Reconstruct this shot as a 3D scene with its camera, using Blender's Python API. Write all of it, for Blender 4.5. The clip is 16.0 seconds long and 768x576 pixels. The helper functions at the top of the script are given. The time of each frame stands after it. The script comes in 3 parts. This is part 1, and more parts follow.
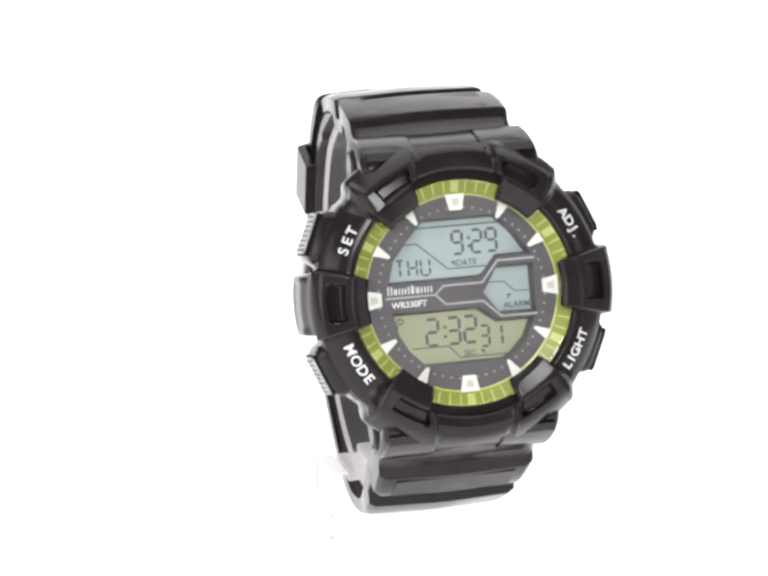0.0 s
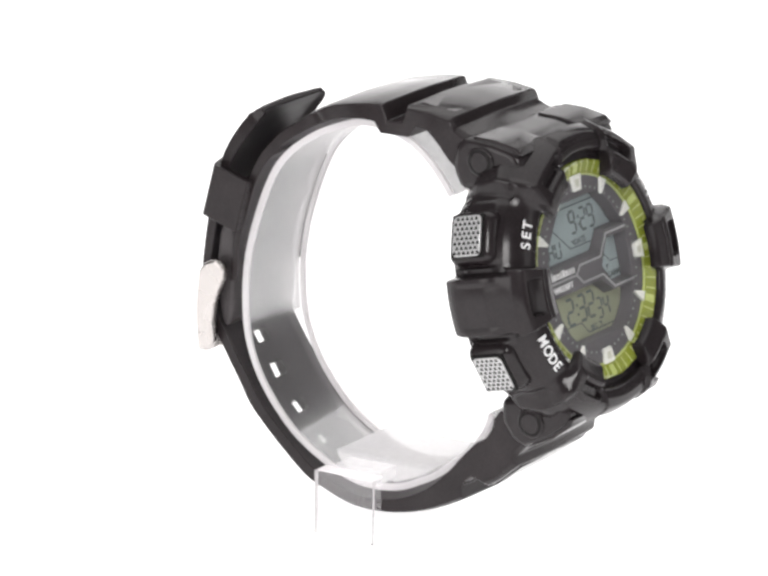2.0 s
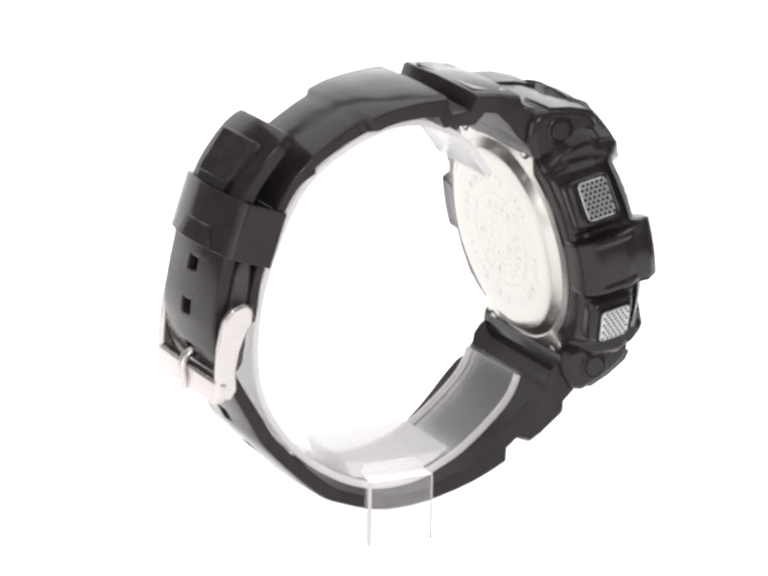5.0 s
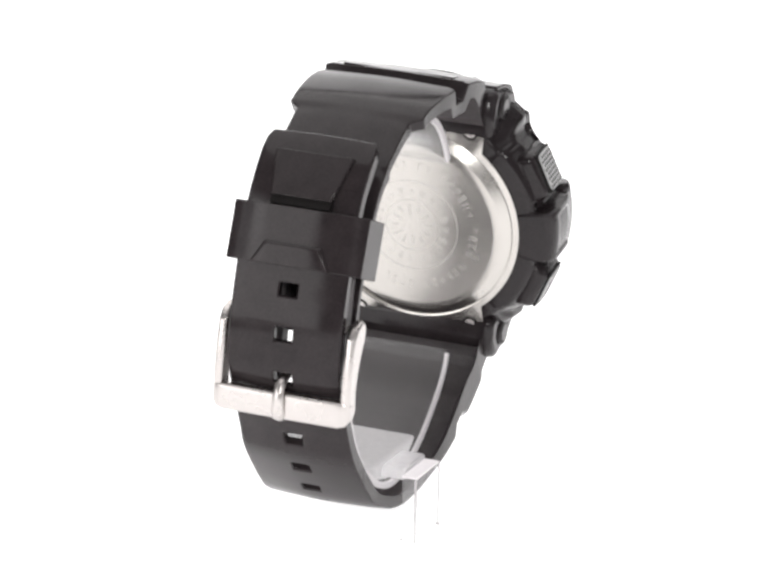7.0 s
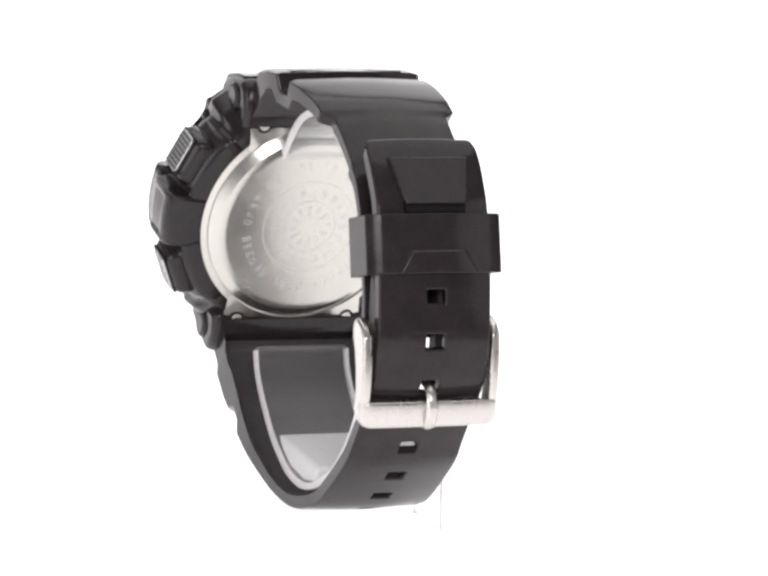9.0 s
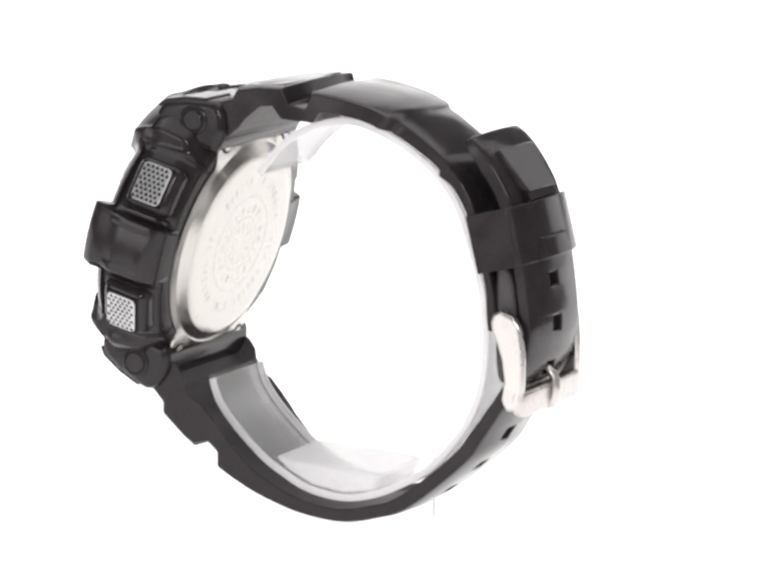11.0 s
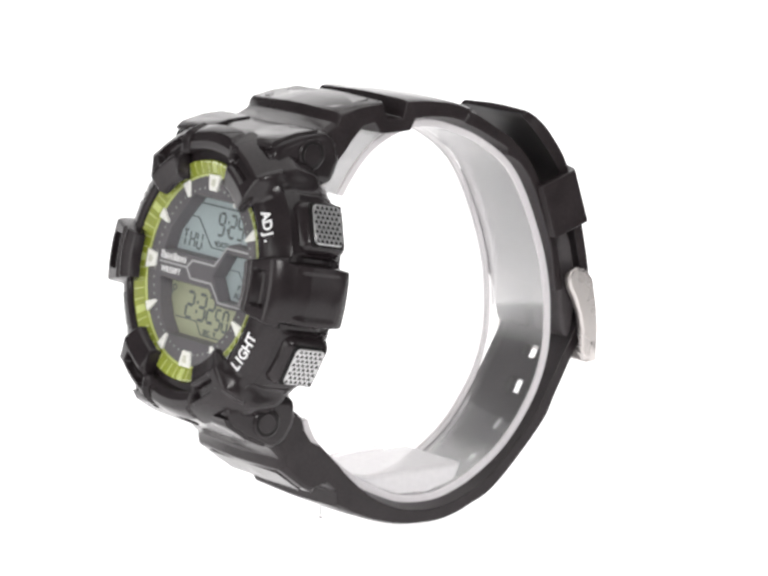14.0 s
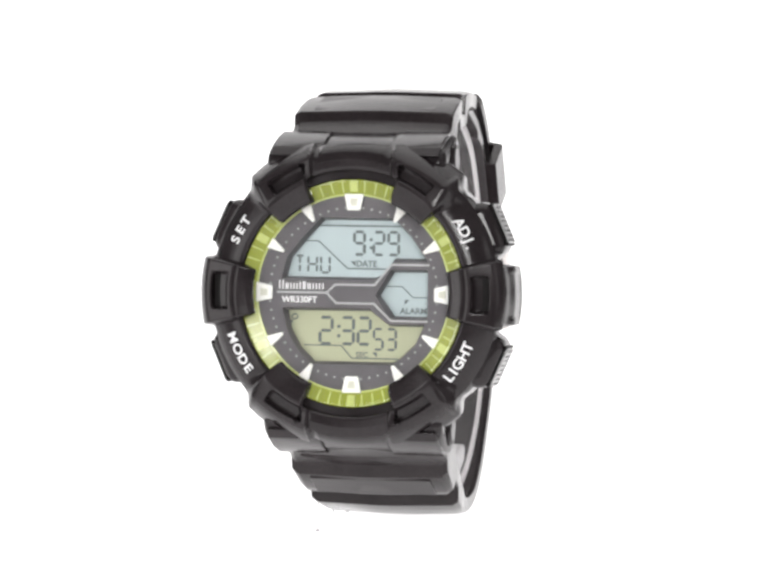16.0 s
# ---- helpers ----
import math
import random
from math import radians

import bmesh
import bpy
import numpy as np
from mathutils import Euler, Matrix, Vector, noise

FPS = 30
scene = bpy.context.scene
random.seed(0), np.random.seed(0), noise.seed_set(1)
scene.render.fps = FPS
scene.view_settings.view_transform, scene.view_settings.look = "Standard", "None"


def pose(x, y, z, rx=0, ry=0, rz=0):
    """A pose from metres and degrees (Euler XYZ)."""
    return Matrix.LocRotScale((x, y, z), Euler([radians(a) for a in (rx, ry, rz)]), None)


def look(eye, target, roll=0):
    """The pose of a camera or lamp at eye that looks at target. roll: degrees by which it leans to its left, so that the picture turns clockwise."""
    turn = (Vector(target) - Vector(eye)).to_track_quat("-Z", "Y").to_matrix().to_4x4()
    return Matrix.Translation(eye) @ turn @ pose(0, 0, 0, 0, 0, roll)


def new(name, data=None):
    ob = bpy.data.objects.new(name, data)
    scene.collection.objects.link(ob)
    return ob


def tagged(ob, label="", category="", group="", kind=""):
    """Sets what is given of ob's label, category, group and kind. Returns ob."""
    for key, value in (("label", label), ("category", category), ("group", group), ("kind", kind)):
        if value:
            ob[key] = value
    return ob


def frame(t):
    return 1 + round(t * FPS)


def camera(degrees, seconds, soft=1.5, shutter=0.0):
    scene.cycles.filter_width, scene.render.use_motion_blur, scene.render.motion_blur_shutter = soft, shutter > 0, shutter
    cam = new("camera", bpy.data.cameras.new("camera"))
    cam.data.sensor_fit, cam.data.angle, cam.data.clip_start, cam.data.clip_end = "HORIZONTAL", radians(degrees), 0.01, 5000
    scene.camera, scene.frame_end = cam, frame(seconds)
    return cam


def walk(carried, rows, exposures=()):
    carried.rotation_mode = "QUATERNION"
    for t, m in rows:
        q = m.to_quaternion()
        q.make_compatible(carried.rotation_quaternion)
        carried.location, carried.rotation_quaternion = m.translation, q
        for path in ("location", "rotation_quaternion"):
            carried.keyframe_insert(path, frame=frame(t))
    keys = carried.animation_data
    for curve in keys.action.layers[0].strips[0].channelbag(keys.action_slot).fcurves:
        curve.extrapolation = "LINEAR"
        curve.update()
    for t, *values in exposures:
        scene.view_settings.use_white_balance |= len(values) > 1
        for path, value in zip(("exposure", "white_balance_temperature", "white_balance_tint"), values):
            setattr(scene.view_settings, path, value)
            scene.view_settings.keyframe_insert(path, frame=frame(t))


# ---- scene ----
# A black digital wristwatch on a clear cuff turns once round before a still camera, in a white studio sweep.
# Lengths of the watch are in millimetres in its own space: x towards 3 o'clock, y into the wrist, z towards 12 o'clock.
cam = camera(11.580, 16.0, soft=3.0)
EYE = Vector((0, -0.6846, 0.2140))
CAM = look(EYE, EYE + Vector((0.00062, 0.97144, -0.23730)), 1.162)
walk(cam, [(0.0, CAM), (16.0, CAM)])
TURN_RATE = 20.8886  # degrees a second, anticlockwise from above

# the watch's space in the turning space, whose z axis is the axis of rotation
SEAT = Matrix(((0.97005, -0.21988, -0.10327, 0.01404), (0.23687, 0.95044, 0.20138, -0.04035),
               (0.05387, -0.21981, 0.97405, 0.05606), (0, 0, 0, 1))) @ Matrix.Scale(0.001, 4)
UP = Vector((0.0539, -0.2198, 0.9741))  # the world's vertical in the watch's space

# ---- world and lamps ----
world = bpy.data.worlds.new("studio")
scene.world = world
world.use_nodes = True
world.node_tree.nodes["Background"].inputs[0].default_value = (1.0, 0.985, 0.99, 1)
world.node_tree.nodes["Background"].inputs[1].default_value = 0.2


def softbox(name, eye, target, wide, high, watts):
    data = bpy.data.lights.new(name, "AREA")
    data.shape, data.size, data.size_y, data.energy, data.color = "RECTANGLE", wide, high, watts, (1.0, 0.985, 0.975)
    ob = new(name, data)
    ob.matrix_world = look(eye, target)
    return ob


softbox("overhead_softbox", (0, 0.55, 1.5), (0, 0.45, 0), 2.2, 2.2, 24)
softbox("side_softbox", (-0.82, -0.80, 0.25), (0, 0, 0.06), 0.72, 0.6, 3.9)
softbox("front_softbox", (0.12, -1.03, 0.60), (0, 0, 0.06), 0.24, 0.28, 4.0)


# ---- materials ----
def material(name, color, rough=0.5, metal=0.0, vary=0.15, grain=0.0, scale=400.0, bump=0.0, spread=0.1, clear=0.0, **more):
    """A surface with colour variation at two scales, uneven gloss and fine relief."""
    m = bpy.data.materials.new(name)
    m.use_nodes = True
    n, links = m.node_tree.nodes, m.node_tree.links
    b = n["Principled BSDF"]
    b.inputs["Metallic"].default_value = metal
    co = n.new("ShaderNodeTexCoord")
    fine, wide = n.new("ShaderNodeTexNoise"), n.new("ShaderNodeTexNoise")
    fine.inputs["Scale"].default_value, wide.inputs["Scale"].default_value = scale * 6, scale * 0.5
    fine.inputs["Detail"].default_value = wide.inputs["Detail"].default_value = 4
    for t in (fine, wide):
        links.new(co.outputs["Object"], t.inputs["Vector"])
    add = n.new("ShaderNodeMath")
    add.operation = "ADD"
    links.new(fine.outputs["Fac"], add.inputs[0])
    links.new(wide.outputs["Fac"], add.inputs[1])
    ramp = n.new("ShaderNodeMapRange")
    ramp.inputs["From Min"].default_value, ramp.inputs["From Max"].default_value = 0.6, 1.4
    ramp.inputs["To Min"].default_value, ramp.inputs["To Max"].default_value = 1 - vary, 1 + vary
    links.new(add.outputs[0], ramp.inputs["Value"])
    mix = n.new("ShaderNodeVectorMath")
    mix.operation = "SCALE"
    mix.inputs[0].default_value = color
    links.new(ramp.outputs[0], mix.inputs["Scale"])
    links.new(mix.outputs[0], b.inputs["Base Color"])
    gloss = n.new("ShaderNodeMapRange")
    gloss.inputs["From Min"].default_value, gloss.inputs["From Max"].default_value = 0.3, 0.7
    gloss.inputs["To Min"].default_value, gloss.inputs["To Max"].default_value = max(0.0, rough - spread * rough), rough + spread * rough
    links.new(wide.outputs["Fac"], gloss.inputs["Value"])
    links.new(gloss.outputs[0], b.inputs["Roughness"])
    if bump:
        bp = n.new("ShaderNodeBump")
        bp.inputs["Strength"].default_value, bp.inputs["Distance"].default_value = bump, 0.0001
        links.new(fine.outputs["Fac"], bp.inputs["Height"])
        links.new(bp.outputs[0], b.inputs["Normal"])
    b.inputs["Coat Weight"].default_value = clear
    for key, value in more.items():
        b.inputs[key.replace("_", " ")].default_value = value
    return m


def clear_material(name, color, ior, rough=0.0):
    m = bpy.data.materials.new(name)
    m.use_nodes = True
    b = m.node_tree.nodes["Principled BSDF"]
    b.inputs["Base Color"].default_value = (*color, 1)
    b.inputs["Transmission Weight"].default_value, b.inputs["IOR"].default_value, b.inputs["Roughness"].default_value = 1.0, ior, rough
    return m


RUBBER = material("black_rubber", (0.0180, 0.0142, 0.0154), 0.18, vary=0.3, bump=0.06, spread=0.3, Specular_IOR_Level=0.30)
STRAP = material("black_strap_rubber", (0.0225, 0.0180, 0.0192), 0.14, vary=0.3, bump=0.04, spread=0.35, Specular_IOR_Level=0.22)
STRAP_INNER = material("matte_strap_lining", (0.052, 0.046, 0.048), 0.45, vary=0.25, bump=0.1, Specular_IOR_Level=0.3)
# near-black colour for rough inlays and for the shade painted into recesses
PIT = material("black_inlay_and_shade", (0.006, 0.005, 0.005), 0.5, scale=170, bump=0.8, Specular_IOR_Level=0.16)
STEEL = material("brushed_steel", (0.53, 0.51, 0.485), 0.25, metal=1.0, vary=0.05, bump=0.05)
POLISH = material("polished_steel", (0.55, 0.52, 0.505), 0.28, metal=1.0, vary=0.04)
KNURL = material("silver_knurling", (0.50, 0.50, 0.50), 0.3, metal=0.85, vary=0.1)
ENGRAVED = material("engraving", (0.52, 0.50, 0.475), 0.31, metal=1.0)
GREEN = material("green_ring", (0.28, 0.32, 0.042), 0.25, vary=0.1, Transmission_Weight=0.15)
PALE = material("pale_green_mark", (0.44, 0.49, 0.15), 0.3)
LUME = material("white_lume", (0.80, 0.80, 0.76), 0.35, vary=0.05)
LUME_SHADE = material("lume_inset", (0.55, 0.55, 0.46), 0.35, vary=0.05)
INK = material("white_print", (0.82, 0.82, 0.82), 0.5, vary=0.05)
DIAL = material("grey_dial", (0.100, 0.094, 0.100), 0.5, vary=0.12, Specular_IOR_Level=0.3)
LINE = material("silver_line", (0.40, 0.40, 0.40), 0.35, metal=0.3)
LCD_BLUE = material("lcd_blue", (0.43, 0.505, 0.515), 0.38, metal=0.5, vary=0.04, Specular_IOR_Level=0.2)
LCD_GREEN = material("lcd_green", (0.42, 0.435, 0.30), 0.38, metal=0.5, vary=0.04, Specular_IOR_Level=0.2)
SEGMENT = material("lcd_segment", (0.10, 0.12, 0.12), 0.45)
GLASS = clear_material("mineral_glass", (1, 1, 1), 1.45)


def milky_material(name, clearness, color, vary=0.05, gloss=0.0):
    """Frosted plastic, and clear plastic with its reflections painted as haze: part of the light goes straight through,
    the rest is scattered; gloss: its mirroring at a slant.
    """
    m = bpy.data.materials.new(name)
    m.use_nodes = True
    n, links = m.node_tree.nodes, m.node_tree.links
    b, out = n["Principled BSDF"], n["Material Output"]
    b.inputs["Base Color"].default_value, b.inputs["Roughness"].default_value = (*color, 1), 0.25
    grain = n.new("ShaderNodeTexNoise")
    grain.inputs["Scale"].default_value = 900
    level = n.new("ShaderNodeMapRange")
    level.inputs["To Min"].default_value, level.inputs["To Max"].default_value = clearness - vary, clearness + vary
    co = n.new("ShaderNodeTexCoord")
    links.new(co.outputs["Object"], grain.inputs["Vector"])
    links.new(grain.outputs["Fac"], level.inputs["Value"])
    through_light, mix = n.new("ShaderNodeBsdfTransparent"), n.new("ShaderNodeMixShader")
    links.new(level.outputs[0], mix.inputs[0])
    scatter, body = n.new("ShaderNodeBsdfTranslucent"), n.new("ShaderNodeMixShader")
    scatter.inputs["Color"].default_value, body.inputs[0].default_value = (*color, 1), 0.5
    links.new(b.outputs[0], body.inputs[1])
    links.new(scatter.outputs[0], body.inputs[2])
    links.new(body.outputs[0], mix.inputs[1])
    links.new(through_light.outputs[0], mix.inputs[2])
    links.new(mix.outputs[0], out.inputs["Surface"])
    if gloss:
        shine, over, edge, weak = n.new("ShaderNodeBsdfGlossy"), n.new("ShaderNodeMixShader"), n.new("ShaderNodeFresnel"), n.new("ShaderNodeMath")
        shine.inputs["Roughness"].default_value, edge.inputs["IOR"].default_value = 0.25, 1.25
        weak.operation = "MULTIPLY"
        weak.inputs[1].default_value = gloss
        links.new(edge.outputs[0], weak.inputs[0])
        links.new(weak.outputs[0], over.inputs[0])
        links.new(mix.outputs[0], over.inputs[1])
        links.new(shine.outputs[0], over.inputs[2])
        links.new(over.outputs[0], out.inputs["Surface"])
    return m


FROST = milky_material("frosted_acrylic_edge", 0.15, (0.97, 0.95, 0.96))


# the white body colour stands for the clear acrylic's reflections and refraction
ACRYLIC = milky_material("clear_acrylic", 0.95, (1.0, 0.99, 1.0), 0.012, 0.8)
HAZE = milky_material("hazy_acrylic", 0.88, (0.95, 0.94, 0.95))
ARM_HAZE = milky_material("arm_reflection_haze", 0.6, (1.0, 0.99, 1.0))
SEAT_HAZE = milky_material("seat_reflection_haze", 0.4, (1.0, 0.99, 1.0))
# grey painted in for the lines refraction draws in clear acrylic
EDGE_HAZE = milky_material("grey_refraction_tint", 0.3, (0.72, 0.70, 0.71))
FLOOR = material("grey_floor", (0.22, 0.218, 0.215), 0.6, vary=0.1, scale=20, bump=0.1)
SWEEP = material("glowing_white_sheet", (0.90, 0.895, 0.895), 0.6, vary=0.01, scale=8)
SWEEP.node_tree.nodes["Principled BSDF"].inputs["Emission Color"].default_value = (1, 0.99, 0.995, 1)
SWEEP.node_tree.nodes["Principled BSDF"].inputs["Emission Strength"].default_value = 0.76  # glow added to keep the sheet white, no lamp behind it

# weaker glows for the added reflection boards
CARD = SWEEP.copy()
CARD.name = "dim_glow_board"
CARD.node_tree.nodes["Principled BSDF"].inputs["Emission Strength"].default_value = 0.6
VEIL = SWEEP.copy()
VEIL.name = "faint_glow_board"
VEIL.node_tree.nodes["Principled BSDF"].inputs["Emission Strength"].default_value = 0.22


# ---- builders ----
def part(name, bm, mat, parent, label="", bevel=0.0, smooth=40, steps=2):
    """Links a bmesh given in the watch's space as one mesh under a thing or part."""
    bmesh.ops.recalc_face_normals(bm, faces=bm.faces)
    me = bpy.data.meshes.new(name)
    bm.transform(SEAT)
    bm.to_mesh(me)
    bm.free()
    me.materials.append(mat)
    me.shade_smooth()
    me.set_sharp_from_angle(angle=radians(smooth))
    ob = new(name, me)
    ob.parent = parent
    if bevel:
        mod = ob.modifiers.new("edges", "BEVEL")
        mod.width, mod.segments, mod.limit_method, mod.angle_limit = bevel * 0.001, steps, "ANGLE", radians(28)
        mod.harden_normals = False
    if label:
        tagged(ob, label)
    return ob


def join(bm, other):
    """Adds the bmesh other to bm."""
    me = bpy.data.meshes.new("piece")
    other.to_mesh(me)
    other.free()
    bm.from_mesh(me)
    bpy.data.meshes.remove(me)


def hexa(bm, pts):
    """A solid from eight corners: four of one face, then the four facing them."""
    v = [bm.verts.new(p) for p in pts]
    for q in ((0, 1, 2, 3), (7, 6, 5, 4), (0, 4, 5, 1), (1, 5, 6, 2), (2, 6, 7, 3), (3, 7, 4, 0)):
        bm.faces.new([v[i] for i in q])


def box(bm, x0, x1, y0, y1, z0, z1):
    hexa(bm, [(x0, y0, z0), (x1, y0, z0), (x1, y0, z1), (x0, y0, z1), (x0, y1, z0), (x1, y1, z0), (x1, y1, z1), (x0, y1, z1)])


def slab(bm, outline, y0, y1):
    """A flat plate of an outline in x and z, between two depths."""
    a = [bm.verts.new((x, y0, z)) for x, z in outline]
    b = [bm.verts.new((x, y1, z)) for x, z in outline]
    bm.faces.new(a)
    bm.faces.new(b[::-1])
    for i in range(len(a)):
        j = (i + 1) % len(a)
        bm.faces.new((a[i], a[j], b[j], b[i]))


def side_plate(bm, outline, x0, x1):
    """A plate of an outline in y and z, between two x."""
    a = [bm.verts.new((x0, y, z)) for y, z in outline]
    b = [bm.verts.new((x1, y, z)) for y, z in outline]
    bm.faces.new(a)
    bm.faces.new(b[::-1])
    for i in range(len(a)):
        j = (i + 1) % len(a)
        bm.faces.new((a[i], a[j], b[j], b[i]))


def on_dial(a, r, y=0.0):
    """The point at a degrees clockwise from 12, r from the centre."""
    return Vector((r * math.sin(radians(a)), y, r * math.cos(radians(a))))


def turned(profile, steps=96, close=False, shift=None):
    """A bmesh turned round the dial's axis from (r, y) rows; shift(a, k) moves a row's point by (dr, dy)."""
    bm = bmesh.new()
    rings = []
    for k, (r, y) in enumerate(profile):
        ring = []
        for i in range(steps):
            a = 360 * i / steps
            dr, dy = shift(a, k) if shift else (0, 0)
            ring.append(bm.verts.new(on_dial(a, r + dr, y + dy)))
        rings.append(ring)
    pairs = list(zip(rings, rings[1:])) + ([(rings[-1], rings[0])] if close else [])
    for p, q in pairs:
        for i in range(steps):
            j = (i + 1) % steps
            bm.faces.new((p[i], p[j], q[j], q[i]))
    return bm


def arc_block(bm, a0, a1, r0, r1, y0, y1, steps=6):
    """A piece of a ring with a box section."""
    rows = []
    for i in range(steps + 1):
        a = a0 + (a1 - a0) * i / steps
        rows.append([bm.verts.new(on_dial(a, r, y)) for r, y in ((r0, y0), (r1, y0), (r1, y1), (r0, y1))])
    for p, q in zip(rows, rows[1:]):
        for i in range(4):
            j = (i + 1) % 4
            bm.faces.new((p[i], p[j], q[j], q[i]))
    bm.faces.new(rows[0])
    bm.faces.new(rows[-1][::-1])


def lettering(text, size):
    """A mesh of the built-in font, centred on its middle, as a bmesh in x and y; the text's front looks along +z."""
    curve = bpy.data.curves.new("text", "FONT")
    curve.body, curve.size, curve.align_x, curve.align_y = text, size, "CENTER", "CENTER"
    curve.extrude, curve.offset = 0.03, 0.02 * size
    ob = new("text", curve)
    me = bpy.data.meshes.new_from_object(ob.evaluated_get(bpy.context.evaluated_depsgraph_get()))
    bm = bmesh.new()
    bm.from_mesh(me)
    bpy.data.objects.remove(ob)
    bpy.data.curves.remove(curve)
    bpy.data.meshes.remove(me)
    return bm


def facing(x, y, z, turn=0.0, lean=0.0):
    """Takes a letter's x, y to the watch's face at a place; turn: degrees clockwise as read; lean: tips its top back."""
    return Matrix.Translation((x, y, z)) @ Matrix.Rotation(radians(turn), 4, "Y") @ Matrix.Rotation(radians(90 - lean), 4, "X")


def smooth_rows(rows, first, step):
    """Rows of numbers: those up to index first as they stand, the rest as a smooth curve in steps of about that length."""
    out = [list(r) for r in rows[:first]]
    pts = [np.array(r, float) for r in rows]
    for i in range(first, len(pts) - 1):
        p0, p1, p2, p3 = pts[max(i - 1, first)], pts[i], pts[i + 1], pts[min(i + 2, len(pts) - 1)]
        n = max(2, int(np.linalg.norm(p2[:2] - p1[:2]) / step))
        for k in range(n):
            t = k / n
            out.append(list(0.5 * (2 * p1 + (p2 - p0) * t + (2 * p0 - 5 * p1 + 4 * p2 - p3) * t * t + (3 * p1 - p0 - 3 * p2 + p3) * t ** 3)))
    out.append(list(pts[-1]))
    return out


def band(rows, holes=(), hole_wide=4.4, hole_long=2.8, skin=0.35, inset=1.2, crown=0.0, hollow=0.0, lining=0):
    """A strap from rows of (outer y, z, inner y, z, half width), with slots through it near the places given as (y, z)."""
    bm = bmesh.new()
    opened = set()
    for hy, hz in holes:
        for i in range(len(rows) - 1):
            my, mz = (rows[i][0] + rows[i + 1][0]) / 2, (rows[i][1] + rows[i + 1][1]) / 2
            if math.hypot(my - hy, mz - hz) < hole_long / 2:
                opened.add(i)
    h = hole_wide / 2
    grid = []
    for oy, oz, iy, iz, w in rows:
        xs = (-w, -w + inset, -h, h, w - inset, w)
        my, mz = oy + (iy - oy) * skin / 3, oz + (iz - oz) * skin / 3
        k = crown / max(0.1, math.hypot(oy - iy, oz - iz))
        cy, cz = oy + (oy - iy) * k, oz + (oz - iz) * k
        o = [bm.verts.new((x, *((my, mz) if abs(x) == w else (cy, cz) if abs(x) == h else (oy, oz)))) for x in xs]
        n = [bm.verts.new((x, *((iy, iz) if abs(x) == w else (iy + (oy - iy) * hollow, iz + (oz - iz) * hollow)))) for x in xs]
        grid.append((o, n))
    for i, ((o, n), (p, q)) in enumerate(zip(grid, grid[1:])):
        for j in range(5):
            if j == 2 and i in opened:
                continue
            bm.faces.new((o[j], o[j + 1], p[j + 1], p[j]))
            bm.faces.new((n[j], q[j], q[j + 1], n[j + 1])).material_index = lining
        bm.faces.new((o[0], p[0], q[0], n[0]))
        bm.faces.new((o[5], n[5], q[5], p[5]))
        if i in opened:
            bm.faces.new((o[2], p[2], q[2], n[2]))
            bm.faces.new((o[3], n[3], q[3], p[3]))
            if i - 1 not in opened:
                bm.faces.new((o[2], n[2], n[3], o[3]))
            if i + 1 not in opened:
                bm.faces.new((p[2], p[3], q[3], q[2]))
    for o, n in (grid[0], grid[-1]):
        bm.faces.new(o + n[::-1])
    return bm


# ---- the setting ----
def sheet(name, rows, mat, label, category):
    """One sheet along rows of (y, z, reach to -x, reach to +x)."""
    bm = bmesh.new()
    lines = [[bm.verts.new((x, y, z)) for x in (-back, ahead)] for y, z, back, ahead in rows]
    for p, q in zip(lines, lines[1:]):
        bm.faces.new((p[0], p[1], q[1], q[0]))
    me = bpy.data.meshes.new(name)
    bm.to_mesh(me)
    bm.free()
    me.materials.append(mat)
    me.shade_smooth()
    return tagged(new(name, me), label, category, kind="structure")


def build_sweep():
    """A white sweep that curves up behind the watch, on a grey studio floor, with unseen glowing boards added beside
    it.
    """
    # out of view the sheet's width is cut to shape the watch's reflections
    rows = [(-1.6, 0.0, 0.26, 0.26), (-0.06, 0.0, 0.26, 0.26), (0.0, 0.0, 1.3, 0.26), (0.22, 0.0, 1.3, 0.26), (0.34, 0.0, 1.3, 0.42), (0.8, 0.0, 1.3, 0.42)]
    rows += [(0.8 + 0.5 * math.sin(radians(a)), 0.5 - 0.5 * math.cos(radians(a)), 1.3, 0.42) for a in range(10, 91, 10)] + [(1.3, 1.0, 1.3, 0.42)]
    sheet("ground", rows, SWEEP, "white studio sweep with an added glow, curved up behind", "studio sweep")
    # unseen glowing boards, added to put pale reflections into crystal and displays
    for name, x, y0, y1, mat in (("glow_board_west", -1.16, -0.76, -0.24, SWEEP), ("glow_board_east", 1.16, -0.76, -0.24, CARD), ("glow_board_north", 0.44, 0.285, 0.54, VEIL)):
        board = bmesh.new()
        box(board, x - 0.005, x + 0.005, y0, y1, 0.0, 0.8)
        bmesh.ops.recalc_face_normals(board, faces=board.faces)
        me = bpy.data.meshes.new(name)
        board.to_mesh(me)
        board.free()
        me.materials.append(mat)
        tagged(new(name, me), "unseen glowing upright board added for reflections in the watch", "studio wall", kind="structure")
    sheet("floor", [(-4.0, -0.02, 4.0, 4.0), (4.0, -0.02, 4.0, 4.0)], FLOOR, "plain grey studio floor under the sweep", "floor")


build_sweep()


# ---- the watch ----
watch = tagged(new("wristwatch"), "black rubber digital wristwatch with green dial ring on a clear stand", "watch")


